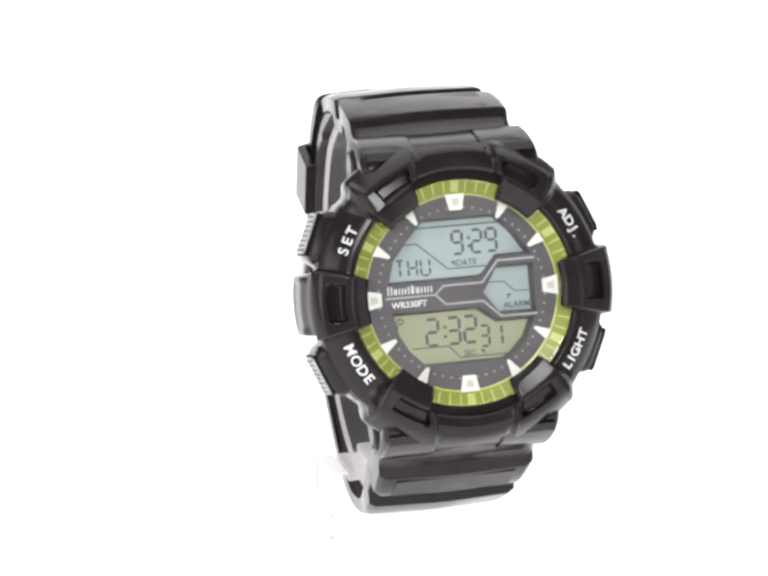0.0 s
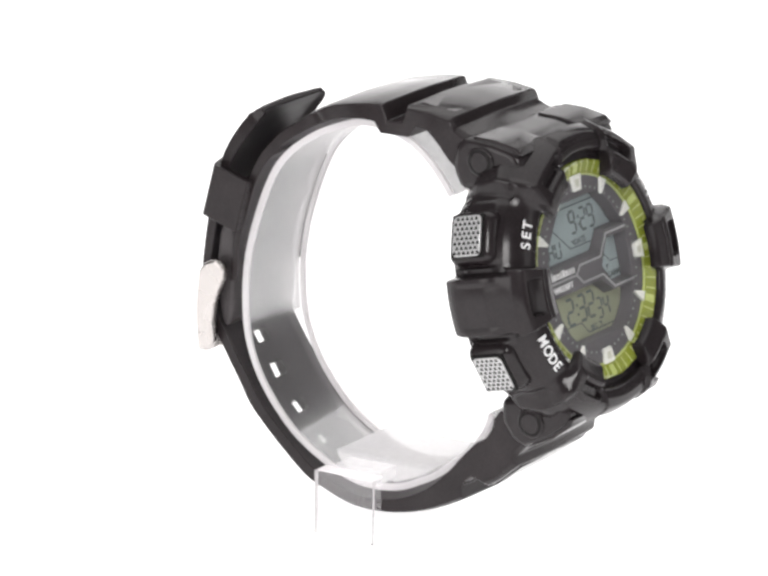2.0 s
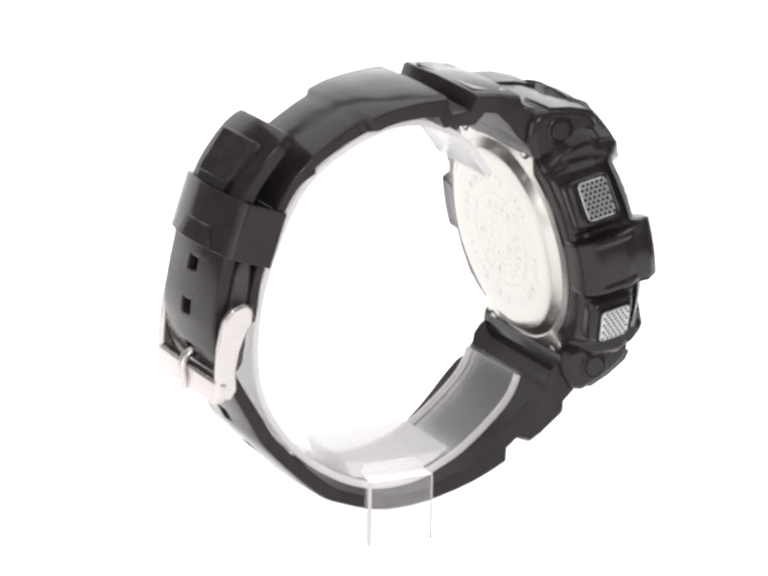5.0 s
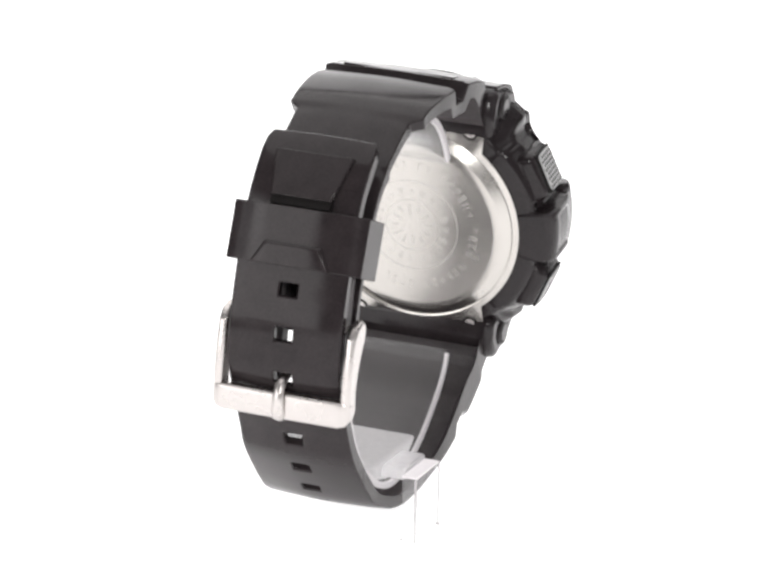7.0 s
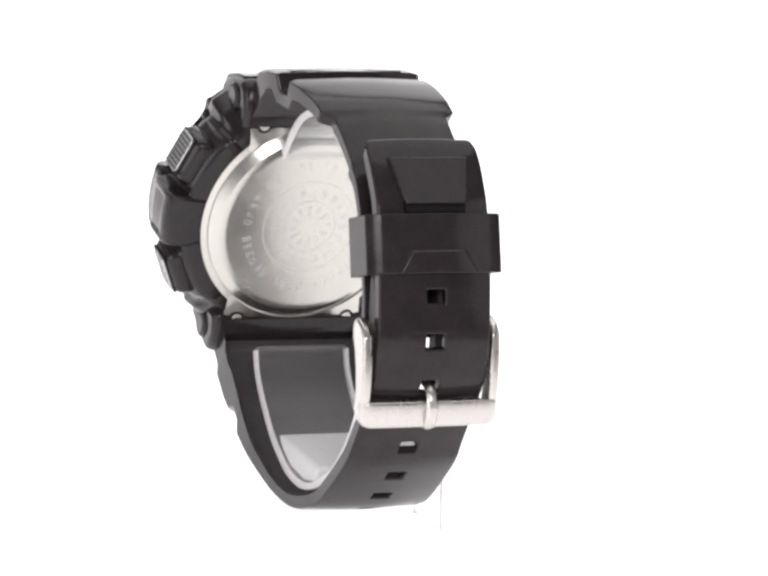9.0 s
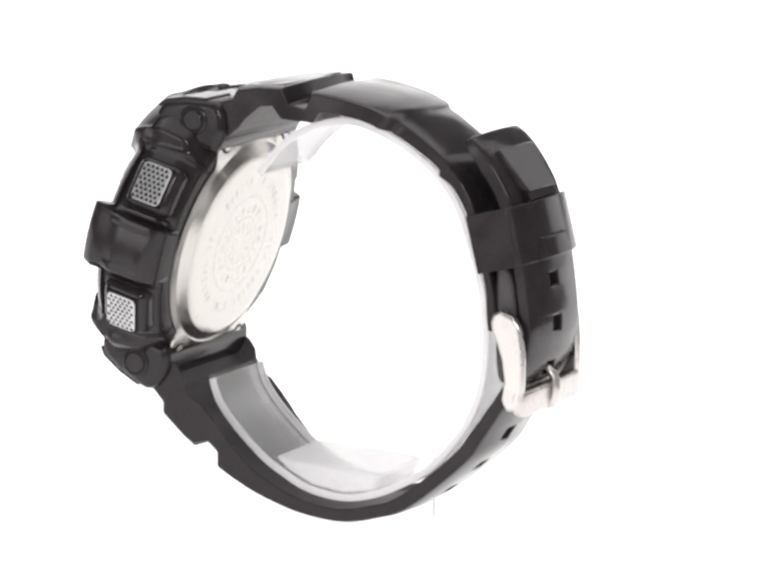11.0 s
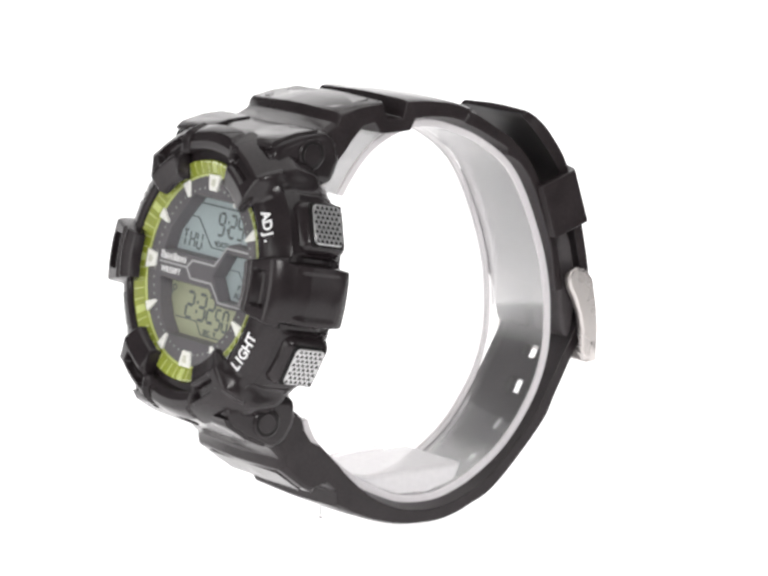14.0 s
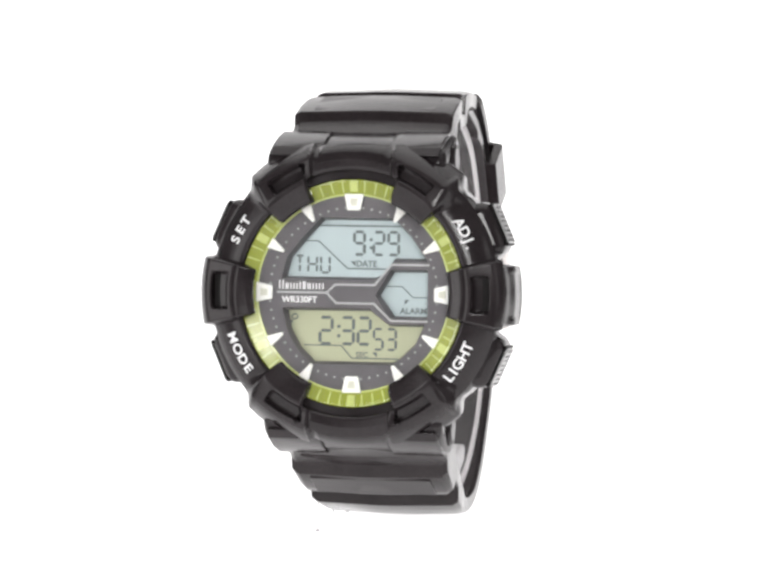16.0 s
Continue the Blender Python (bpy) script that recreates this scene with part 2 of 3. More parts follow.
def near(a, middle, half, soft):
    d = abs((a - middle + 180) % 360 - 180)
    t = min(1.0, max(0.0, (half + soft - d) / soft))
    return t * t * (3 - 2 * t)


def soft_box(v, lo, hi, soft):
    """1 inside lo..hi, 0 outside, with smooth flanks of that width."""
    t = min(1.0, max(0.0, (min(v - lo, hi - v) + soft / 2) / soft))
    return t * t * (3 - 2 * t)


def case_front(a, f):
    """The moulded front of the case: the point at angle a and a share f of the way from the opening to the outer edge."""
    b = min(a % 360, 360 - a % 360)
    b = min(b, 180 - b)  # degrees from the nearer of 12 and 6
    hood = soft_box(b, 22.5, 46.0, 1.6)
    arch = 1.0 - soft_box(b, 23.0, 200, 1.6)
    cap = 1.0 - soft_box(b, 44.5, 200, 5.0)
    z0 = 22.0 * math.cos(radians(a))
    guard = soft_box(z0, -5.0, 5.2, 0.7) if b > 60 else 0.0
    flare = soft_box(b, 15.0, 43.0, 4.0)
    over = 1.0 - soft_box(b, 13.5, 200, 2.0)
    inner = 20.0 - 2.8 * hood - 2.5 * guard + 1.4 * arch
    dome = soft_box(b, 45.0, 200, 6.0) * (1 - guard)  # the smooth stretch that carries the words
    outer = 24.5 + cap * (1.4 + 0.3 * min(1.0, b / 33)) + 0.4 * over + 1.3 * flare + 2.8 * guard + 1.4 * soft_box(b, 43.0, 200, 6.0) * (1 - guard)
    r = inner + (outer - inner) * f
    d, e = outer - r, r - inner
    # the hoods' sides towards 12 and 6 run straight, 7.2 from the middle
    ease = 1.6 + 9.0 * min(1.0, max(0.0, (r - 20.8) / 4.0))  # a sharp step at the ring, a soft slope outside
    hood = min(soft_box(b, math.degrees(math.asin(7.2 / r)), 200, 1.6), soft_box(b, -200, 46.5, ease))
    arch = 1.0 - soft_box(b, math.degrees(math.asin(7.2 / r)) + 0.5, 200, 1.6)
    plain = -2.45 + 0.24 * max(0.0, r - 21.2) + (2.0 + 1.6 * flare) * (1 - min(1.0, d / (1.7 + 1.4 * flare))) ** 1.7
    y = plain * (1 - dome) + dome * (-2.4 + 0.085 * max(0.0, r - 20.0) ** 2 + 0.3 * (1 - min(1.0, d / 1.5)) ** 2) + 0.5 * (1 - min(1.0, e / 0.7)) ** 2
    y -= hood * (1.95 - 0.9 * (1 - min(1.0, e / 3.5))) + 0.95 * arch - 0.75 * arch * max(0.0, 1 - e / 1.9) + guard * (2.0 - 0.8 * (1 - min(1.0, e / 2.5)))
    # sunk windows in the hoods and slots in the guards
    y += 1.5 * soft_box(b, math.degrees(math.asin(8.4 / r)), 37.9, 1.0) * soft_box(r, 21.7, 23.9, 0.45)
    if b > 60:
        y += 1.7 * soft_box(r * math.cos(radians(a)), -2.9, 3.3, 0.5) * soft_box(r, 21.9, 24.7, 0.45)
    # a groove between the guard and its inner tab, and a step round the bezel's words
    y += 0.3 * guard * soft_box(r, 20.4, 20.9, 0.4)
    return r, y, hood, guard, arch, outer


def case_flank(a, y, outer):
    """The radius of the case's side wall at depth y."""
    b = min(a % 360, 360 - a % 360)
    b = min(b, 180 - b)
    z = 25.0 * math.cos(radians(a))
    guard = soft_box(z, -4.9, 5.0, 0.9) if b > 60 else 0.0
    house = soft_box(b, 48.5, 74.0, 2.5)
    cap = 1.0 - soft_box(b, 45.5, 200, 2.5)
    word = soft_box(b, 44.0, 200, 6.0) * (1 - guard)
    slot = soft_box(abs(z), 5.3, 6.5, 0.5) * soft_box(y, 2.6, 11.4, 1.0) if b > 60 else 0.0
    panel = guard * soft_box(z, -3.5, 3.6, 0.7) * soft_box(y, 2.2, 9.6, 0.8)
    return 24.4 + 0.7 * soft_box(y, 2.5, 20, 3.0) * (1 - cap) + guard * (2.9 + 0.4 * soft_box(y, 2.0, 12.4, 3.0)) + 0.25 * house * soft_box(y, 1.6, 12.8, 1.6) + 0.9 * word * max(0.0, 1 - max(0.0, y - 9.0) / 4) - 0.9 * slot + (cap * 1.3 + 1.3 * soft_box(b, 15.0, 43.0, 4.0)) * max(0.0, 1 - y / 16) + 1.8 * soft_box(b, 24.0, 44.0, 5.0) * soft_box(y, 1.6, 9.5, 4.0) - 0.35 * panel - 0.06 * max(0.0, y - 8.2) ** 2


def build_case():
    bm = bmesh.new()
    steps, fine = 720, 28
    depths = (0.9, 1.6, 2.4, 3.4, 4.2, 5.0, 6.0, 7.0, 8.0, 9.0, 9.8, 11.0, 11.8, 12.4)
    rings = []
    for i in range(steps):
        a = 360 * i / steps
        ring = []
        r, y, hood, guard, arch, outer = case_front(a, 0.0)
        low = -1.85 if max(hood, guard) > 0.3 else -1.0 if arch > 0.5 else 1.0
        ring += [bm.verts.new(on_dial(a, 21.9 if low < 0 else 20.6, low + 0.2)), bm.verts.new(on_dial(a, r, low))]
        for k in range(fine + 1):
            r, y = case_front(a, k / fine)[:2]
            ring.append(bm.verts.new(on_dial(a, r, y)))
        for y in depths:
            ring.append(bm.verts.new(on_dial(a, case_flank(a, y, outer), y)))
        ring += [bm.verts.new(on_dial(a, case_flank(a, 12.4, outer) - 0.9, 12.9)), bm.verts.new(on_dial(a, 15.0, 12.95))]
        rings.append(ring)
    for i in range(steps):
        p, q = rings[i], rings[(i + 1) % steps]
        for k in range(len(p) - 1):
            bm.faces.new((p[k], q[k], q[k + 1], p[k + 1]))
    case = part("case", bm, RUBBER, watch, "glossy black moulded resin case with hooded bezel", smooth=50)
    for middle in (0, 180):
        bm = bmesh.new()
        arc_block(bm, middle - 24, middle + 24, 19.95, 21.8, -1.15, 1.0, 16)
        part("flange", bm, RUBBER, case, bevel=0.2)
    for side in (1, -1):
        for lo, hi in ((22.4, 37.2), (142.8, 157.6)):
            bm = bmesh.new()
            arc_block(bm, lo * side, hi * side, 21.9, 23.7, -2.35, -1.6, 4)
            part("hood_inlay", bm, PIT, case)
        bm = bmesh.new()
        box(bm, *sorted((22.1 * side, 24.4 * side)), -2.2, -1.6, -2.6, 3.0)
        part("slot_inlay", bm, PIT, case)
    # shoulders that carry the strap, with the pin ears on their sides
    for up in (1, -1):
        bm = bmesh.new()
        side_plate(bm, [(y, z * up) for y, z in ((-1.0, 22.5), (0.6, 25.2), (4.6, 27.0), (9.0, 28.2), (11.0, 28.7), (13.0, 27.0), (14.5, 23.5), (13.4, 19.0), (2.0, 19.0))], -16.0, 16.0)
        shoulder = part("strap_lug", bm, RUBBER, case, bevel=1.5, steps=4)
        for side in (1, -1):
            bm = bmesh.new()
            side_plate(bm, [(y, z * up) for y, z in ((-0.9, 24.0), (0.3, 25.6), (4.4, 27.4), (8.8, 28.55), (9.3, 27.4), (4.6, 26.2), (0.6, 24.0))], *sorted((5.9 * side, 15.2 * side)))
            part("lug_wing", bm, RUBBER, shoulder, bevel=0.3)
            bm = bmesh.new()
            ring = bmesh.ops.create_cone(bm, cap_ends=True, segments=24, radius1=2.9, radius2=2.6, depth=0.5)["verts"]
            bmesh.ops.transform(bm, verts=ring, matrix=Matrix.Translation((side * 16.2, 7.7, 24.0 * up)) @ Matrix.Rotation(radians(90 * side), 4, "Y"))
            ear = part("pin_ear", bm, RUBBER, shoulder, bevel=0.25)
            bm = bmesh.new()
            ring = bmesh.ops.create_cone(bm, cap_ends=True, segments=24, radius1=2.0, radius2=1.9, depth=0.5)["verts"]
            bmesh.ops.transform(bm, verts=ring, matrix=Matrix.Translation((side * 16.35, 7.7, 24.0 * up)) @ Matrix.Rotation(radians(90 * side), 4, "Y"))
            # a black disc stands for the shaded groove round the pin cap
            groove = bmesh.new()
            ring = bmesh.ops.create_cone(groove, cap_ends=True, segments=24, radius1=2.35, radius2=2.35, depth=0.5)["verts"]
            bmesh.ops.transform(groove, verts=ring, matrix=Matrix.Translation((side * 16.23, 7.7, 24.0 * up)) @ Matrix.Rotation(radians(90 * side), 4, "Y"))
            part("pin_groove_shade", groove, PIT, shoulder)
            part("pin_cap", bm, RUBBER, shoulder, bevel=0.2)
    return case


case = build_case()


def build_buttons():
    """Four side buttons with knurled silver faces in raised housings."""
    for side in (1, -1):
        for up in (1, -1):
            m = Matrix.Translation((side * 24.5, 7.1, up * 12.2)) @ Matrix.Rotation(radians(-side * up * 23.5), 4, "Y") @ Matrix.Diagonal((side, 1, 1, 1))
            bm = bmesh.new()
            hexa(bm, [(-4, -5.6, -5.3), (-4, 5.0, -5.3), (-4, 5.0, 5.3), (-4, -5.6, 5.3), (0.6, -4.3, -4.6), (0.6, 4.4, -4.6), (0.6, 4.4, 4.6), (0.6, -4.3, 4.6)])
            bm.transform(m)
            button = part("push_button", bm, RUBBER, watch, "black button housing with a silver knurled face", bevel=1.9, steps=5)
            # a black plate stands for the shaded gap round the button face
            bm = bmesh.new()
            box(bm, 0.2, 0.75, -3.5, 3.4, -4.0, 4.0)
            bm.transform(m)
            part("button_groove_shade", bm, PIT, button, bevel=0.25)
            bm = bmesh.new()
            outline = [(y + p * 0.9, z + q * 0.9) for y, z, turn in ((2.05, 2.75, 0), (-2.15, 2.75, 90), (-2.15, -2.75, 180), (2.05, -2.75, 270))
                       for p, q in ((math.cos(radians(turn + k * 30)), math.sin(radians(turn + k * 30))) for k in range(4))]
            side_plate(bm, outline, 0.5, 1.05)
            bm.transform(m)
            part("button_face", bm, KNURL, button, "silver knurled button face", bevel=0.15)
            # black patches on the face stand for shaded dimples
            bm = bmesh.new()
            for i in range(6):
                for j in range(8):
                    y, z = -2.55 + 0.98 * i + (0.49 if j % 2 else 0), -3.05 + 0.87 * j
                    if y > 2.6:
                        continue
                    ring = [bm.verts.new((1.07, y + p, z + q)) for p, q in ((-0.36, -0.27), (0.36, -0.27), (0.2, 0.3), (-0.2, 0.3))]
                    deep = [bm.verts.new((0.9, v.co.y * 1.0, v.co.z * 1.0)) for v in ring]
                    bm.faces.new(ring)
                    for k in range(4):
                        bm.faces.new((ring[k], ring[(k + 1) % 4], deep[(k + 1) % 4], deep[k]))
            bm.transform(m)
            tagged(part("knurling", bm, PIT, button, "dark patches painted as the shaded dimples of the knurling"), kind="stuff")


build_buttons()


def build_bezel_words():
    """White words round the bezel, letter by letter on its slope."""
    for word, a0, a1, inward in (("SET", -68.9, -54.6, False), ("ADJ.", 54.6, 69.4, False), ("MODE", -107.8, -128.4, True), ("LIGHT", 131.2, 111.0, True)):
        bm = bmesh.new()
        wide = {"I": 0.5, ".": 0.5, "M": 1.3, "O": 1.1, "D": 1.05, "G": 1.05, "J": 0.75}
        ws = [wide.get(ch, 0.9) for ch in word]
        run, total = 0.0, sum(ws)
        for ch, w in zip(word, ws):
            a = a0 + (a1 - a0) * ((run + w / 2) / total)
            run += w
            glyph = lettering(ch, 2.6)
            r = 22.7
            y = -1.88
            p = on_dial(a, r, y)
            turn = a + (180 if inward else 0)
            glyph.transform(facing(p.x, p.y, p.z, turn, -24.6 if inward else 24.6))
            join(bm, glyph)
        part("lettering", bm, INK, case, "white printed word " + word)


build_bezel_words()


LCD_Y = 2.4  # the displays lie sunk behind cut-outs of the dial
WINDOWS = [[(-5.7, 12.8), (7.0, 12.8), (9.9, 9.8), (12.3, 6.2), (7.0, 6.2), (4.6, 3.3), (3.7, 2.8), (-12.4, 2.8), (-11.5, 6.2), (-8.7, 9.6)],
           [(-12.1, -3.1), (2.8, -3.1), (3.8, -3.9), (6.2, -5.7), (12.1, -5.7), (10.8, -8.6), (8.4, -11.0), (6.8, -12.0), (-7.2, -12.0), (-9.6, -9.6), (-11.4, -6.4)],
           [(4.4, -0.3), (6.9, 3.8), (12.8, 3.8), (12.8, -3.9), (7.0, -3.9)]]


def grown(outline, d):
    """The outline in x and z, moved outwards by d."""
    n = len(outline)
    area = sum(outline[k][0] * outline[(k + 1) % n][1] - outline[(k + 1) % n][0] * outline[k][1] for k in range(n))
    turn, out = (1 if area > 0 else -1), []
    for k in range(n):
        a, b, c = (Vector(outline[(k + q) % n]) for q in (-1, 0, 1))
        e, f = (b - a).normalized(), (c - b).normalized()
        m, g = Vector((e.y, -e.x)) * turn, Vector((f.y, -f.x)) * turn
        out.append(tuple(b + (m + g) * (d / (1 + m.dot(g)))))
    return out


def build_dial():
    bm = bmesh.new()
    rim = [tuple(on_dial(3.75 * i, 17.3).xz) for i in range(96)]
    for outlines, y in (([rim] + [grown(o, 0.45) for o in WINDOWS], 0.0), ([rim] + WINDOWS, LCD_Y)):
        edges = []
        for o in outlines:
            vs = [bm.verts.new((x, y, z)) for x, z in o]
            edges += [bm.edges.new((vs[k], vs[(k + 1) % len(vs)])) for k in range(len(vs))]
        bmesh.ops.triangle_fill(bm, use_beauty=True, use_dissolve=False, edges=edges)
    bm.verts.index_update()
    row = list(bm.verts)
    half, first = len(row) // 2, 0
    for o in [rim] + WINDOWS:
        for k in range(len(o)):
            p, q = first + k, first + (k + 1) % len(o)
            bm.faces.new((row[p], row[q], row[half + q], row[half + p]))
        first += len(o)
    dial = part("dial", bm, DIAL, watch, "dark grey dial with three liquid crystal windows")
    ring = part("dial_ring", turned([(17.2, 0.1), (17.4, -0.25), (19.85, -1.1), (19.85, 0.4)], 120, close=True), GREEN, watch, "translucent lime green minute ring")
    part("ring_edge", turned([(17.1, -0.2), (17.1, 0.02), (17.4, 0.02), (17.4, -0.3)], 120, close=True), PALE, ring, "thin pale inner edge")
    for i in range(60):
        bm = bmesh.new()
        a = 6 * i
        w, r0, r1 = (2.1, 17.75, 19.55) if i % 5 == 0 else (0.33, 17.7, 19.7)
        ys = [-0.25 - (r - 17.4) * 0.347 - 0.12 for r in (r0, r1)]
        pts = [on_dial(a - w, r0, ys[0]), on_dial(a + w, r0, ys[0]), on_dial(a + w, r1, ys[1]), on_dial(a - w, r1, ys[1])]
        hexa(bm, pts + [p + Vector((0, 0.25, 0)) for p in pts])
        part("minute_mark", bm, PALE, ring, "pale block" if i % 5 == 0 else "")
    for i in range(12):
        bm = bmesh.new()
        a = 30 * i
        if i % 3 == 0:
            flat = [(17.35, -1.75), (17.35, 1.75), (14.5, 1.15), (14.5, -1.15)]
        else:
            flat = [(17.3, -1.0), (17.3, 1.0), (14.4, 0.25), (14.4, -0.25)]
        u, v = on_dial(a, 1), on_dial(a + 90, 1)
        outline = [u * r + v * s for r, s in flat]
        slab(bm, [(p.x, p.z) for p in outline], -0.55, 0.02)
        mark = part("hour_marker", bm, LUME, dial, "white luminous hour marker", bevel=0.12)
        if i % 3 == 0:
            bm = bmesh.new()
            outline = [u * r + v * s for r, s in ((16.6, -0.7), (16.6, 0.7), (15.3, 0.5), (15.3, -0.5))]
            slab(bm, [(p.x, p.z) for p in outline], -0.62, -0.5)
            part("marker_inset", bm, LUME_SHADE, mark)
    bm = bmesh.new()
    for i in range(60):
        if i % 5:
            p = on_dial(6 * i, 15.0, 0)
            box(bm, p.x - 0.16, p.x + 0.16, -0.05, 0.02, p.z - 0.16, p.z + 0.16)
    tagged(part("minute_dots", bm, LINE, dial), kind="stuff")
    return dial


dial = build_dial()


def trim_line(points, w, y=-0.12, depth=0.14):
    """A raised line of width w through points in x and z."""
    bm = bmesh.new()
    for (x0, z0), (x1, z1) in zip(points, points[1:]):
        d = Vector((x1 - x0, z1 - z0)).normalized()
        n, e = Vector((-d.y, d.x)) * w / 2, d * w * 0.35
        a, b = Vector((x0, z0)) - e, Vector((x1, z1)) + e
        slab(bm, [tuple(a + n), tuple(b + n), tuple(b - n), tuple(a - n)], y, y + depth)
    return bm


def build_windows():
    out = []
    for outline, mat, label in zip(WINDOWS, (LCD_BLUE, LCD_GREEN, LCD_BLUE), ("pale blue liquid crystal window", "yellow-green liquid crystal window", "pale blue six-sided alarm window")):
        bm = bmesh.new()
        slab(bm, grown(outline, 0.3), LCD_Y + 0.02, LCD_Y + 0.6)
        out.append(part("display_window", bm, mat, dial, label))
    upper_ob, lower_ob, right_ob = out
    # silver outlines on the dial
    for pts, w in (([(-13.6, 0.05), (-4.8, 0.05), (-3.2, 1.5), (3.8, 1.5), (6.8, 5.1), (13.4, 5.1)], 0.36),
                   ([(-4.8, 0.05), (-3.0, -1.75), (3.7, -1.75), (6.8, -4.7), (13.2, -4.7)], 0.36)):
        part("dial_line", trim_line(pts, w), LINE, dial)
    for pts, w, to in (([(-6.6, 11.8), (7.8, 11.8)], 0.28, upper_ob), ([(-9.2, 9.1), (-6.9, 9.1), (-1.6, 4.3), (5.2, 4.3)], 0.24, upper_ob),
                       ([(-9.2, -9.2), (-2.6, -9.2), (-0.6, -11.4), (7.6, -11.4)], 0.22, lower_ob),
                       ([(5.6, 1.3), (8.2, 1.3), (10.2, -0.6), (12.8, -0.6)], 0.2, right_ob)):
        part("display_line", trim_line(pts, w, LCD_Y - 0.06, 0.12), SEGMENT, to)
    return out


upper_window, lower_window, right_window = build_windows()

SEGMENTS = {"0": "abcdef", "1": "bc", "2": "abged", "3": "abgcd", "4": "fgbc", "5": "afgcd", "6": "afgedc", "7": "abc", "8": "abcdefg", "9": "abcdfg",
            "H": "fegbc", "U": "fedcb", "T": "aij", "P": "abgef"}


def segment_mesh(key, x, z, w, h, t, y=LCD_Y - 0.06):
    """One bar of a seven-bar figure whose lower left corner is x, z."""
    bm = bmesh.new()
    g = t * 0.22
    lines = {"a": (0, h, w, h), "g": (0, h / 2, w, h / 2), "d": (0, 0, w, 0), "f": (0, h / 2, 0, h), "b": (w, h / 2, w, h), "e": (0, 0, 0, h / 2), "c": (w, 0, w, h / 2), "i": (w / 2, h / 2, w / 2, h), "j": (w / 2, 0, w / 2, h / 2)}
    x0, z0, x1, z1 = lines[key]
    k = t / 2
    if z0 == z1:
        o = [(x0 + g, z0), (x0 + g + k, z0 + k), (x1 - g - k, z0 + k), (x1 - g, z0), (x1 - g - k, z0 - k), (x0 + g + k, z0 - k)]
    else:
        o = [(x0, z0 + g), (x0 + k, z0 + g + k), (x0 + k, z1 - g - k), (x0, z1 - g), (x0 - k, z1 - g - k), (x0 - k, z0 + g + k)]
    slab(bm, [(x + p, z + q) for p, q in o], y, y + 0.1)
    return bm


def figure(text, x, z, w, h, t, gap, window):
    for ch in text:
        if ch == ":":
            bm = bmesh.new()
            for q in (0.3, 0.66):
                box(bm, x + 0.1, x + 0.1 + t, LCD_Y - 0.06, LCD_Y + 0.04, z + h * q - t / 2, z + h * q + t / 2)
            part("colon", bm, SEGMENT, window)
            x += gap
            continue
        for key in SEGMENTS[ch]:
            part("display_segment", segment_mesh(key, x, z, w, h, t), SEGMENT, window)
        x += w + gap


figure("9:29", -0.45, 6.8, 1.8, 3.95, 0.52, 0.85, upper_window)
figure("THU", -11.0, 3.55, 1.55, 2.9, 0.4, 0.75, upper_window)
figure("2:32", -6.4, -8.9, 2.15, 4.6, 0.56, 0.85, lower_window)
figure("P", -11.5, -5.5, 1.0, 1.7, 0.3, 0.6, lower_window)


def words(text, size, x, z, mat, to, y=LCD_Y - 0.06):
    bm = lettering(text, size)
    bm.transform(facing(x, y, z))
    return part("lettering", bm, mat, to, "printed word " + text)


words("DATE", 1.5, 1.8, 5.15, SEGMENT, upper_window)
words("ALARM", 1.5, 10.3, -3.0, SEGMENT, right_window)
words("SEC", 1.35, 1.2, -10.8, SEGMENT, lower_window)
words("WR330FT", 1.5, -9.6, -1.25, INK, dial, -0.1)


def pointer(x, z, k, to):
    bm = bmesh.new()
    slab(bm, [(x, z), (x + 0.9 * k, z), (x + 0.9 * k, z - 0.9)], LCD_Y - 0.06, LCD_Y + 0.04)
    part("pointer_mark", bm, SEGMENT, to)


pointer(-1.1, 5.6, 1, upper_window)
pointer(3.0, -10.3, 1, lower_window)
pointer(9.6, -1.0, -1, right_window)


def build_maker_mark():
    """The maker's mark as a plain run of white bars."""
    bm = bmesh.new()
    x = -13.3
    for w, h in ((0.8, 1.55), (0.5, 1.05), (1.3, 1.05), (0.2, 1.3), (0.5, 1.4), (0.55, 1.05), (0.8, 1.05), (0.8, 1.05)):
        for q in ((0.0, 0.5, 1.0) if w > 1 else (0.0, 1.0) if w > 0.4 else (0.5,)):
            box(bm, x + (w - 0.2) * q, x + (w - 0.2) * q + 0.2, -0.13, -0.02, 0.6, 0.6 + h)
        x += w + 0.36
    part("maker_mark", bm, INK, dial, "white bars in place of a maker's mark")


build_maker_mark()


def build_crystal():
    bm = turned([(0.01, -1.75), (19.4, -1.75), (19.8, -1.55), (19.8, -1.2), (0.01, -1.2)], 96)
    ob = part("crystal", bm, GLASS, watch, "clear flat mineral glass over the dial", smooth=8)
    ob.visible_shadow = False


build_crystal()


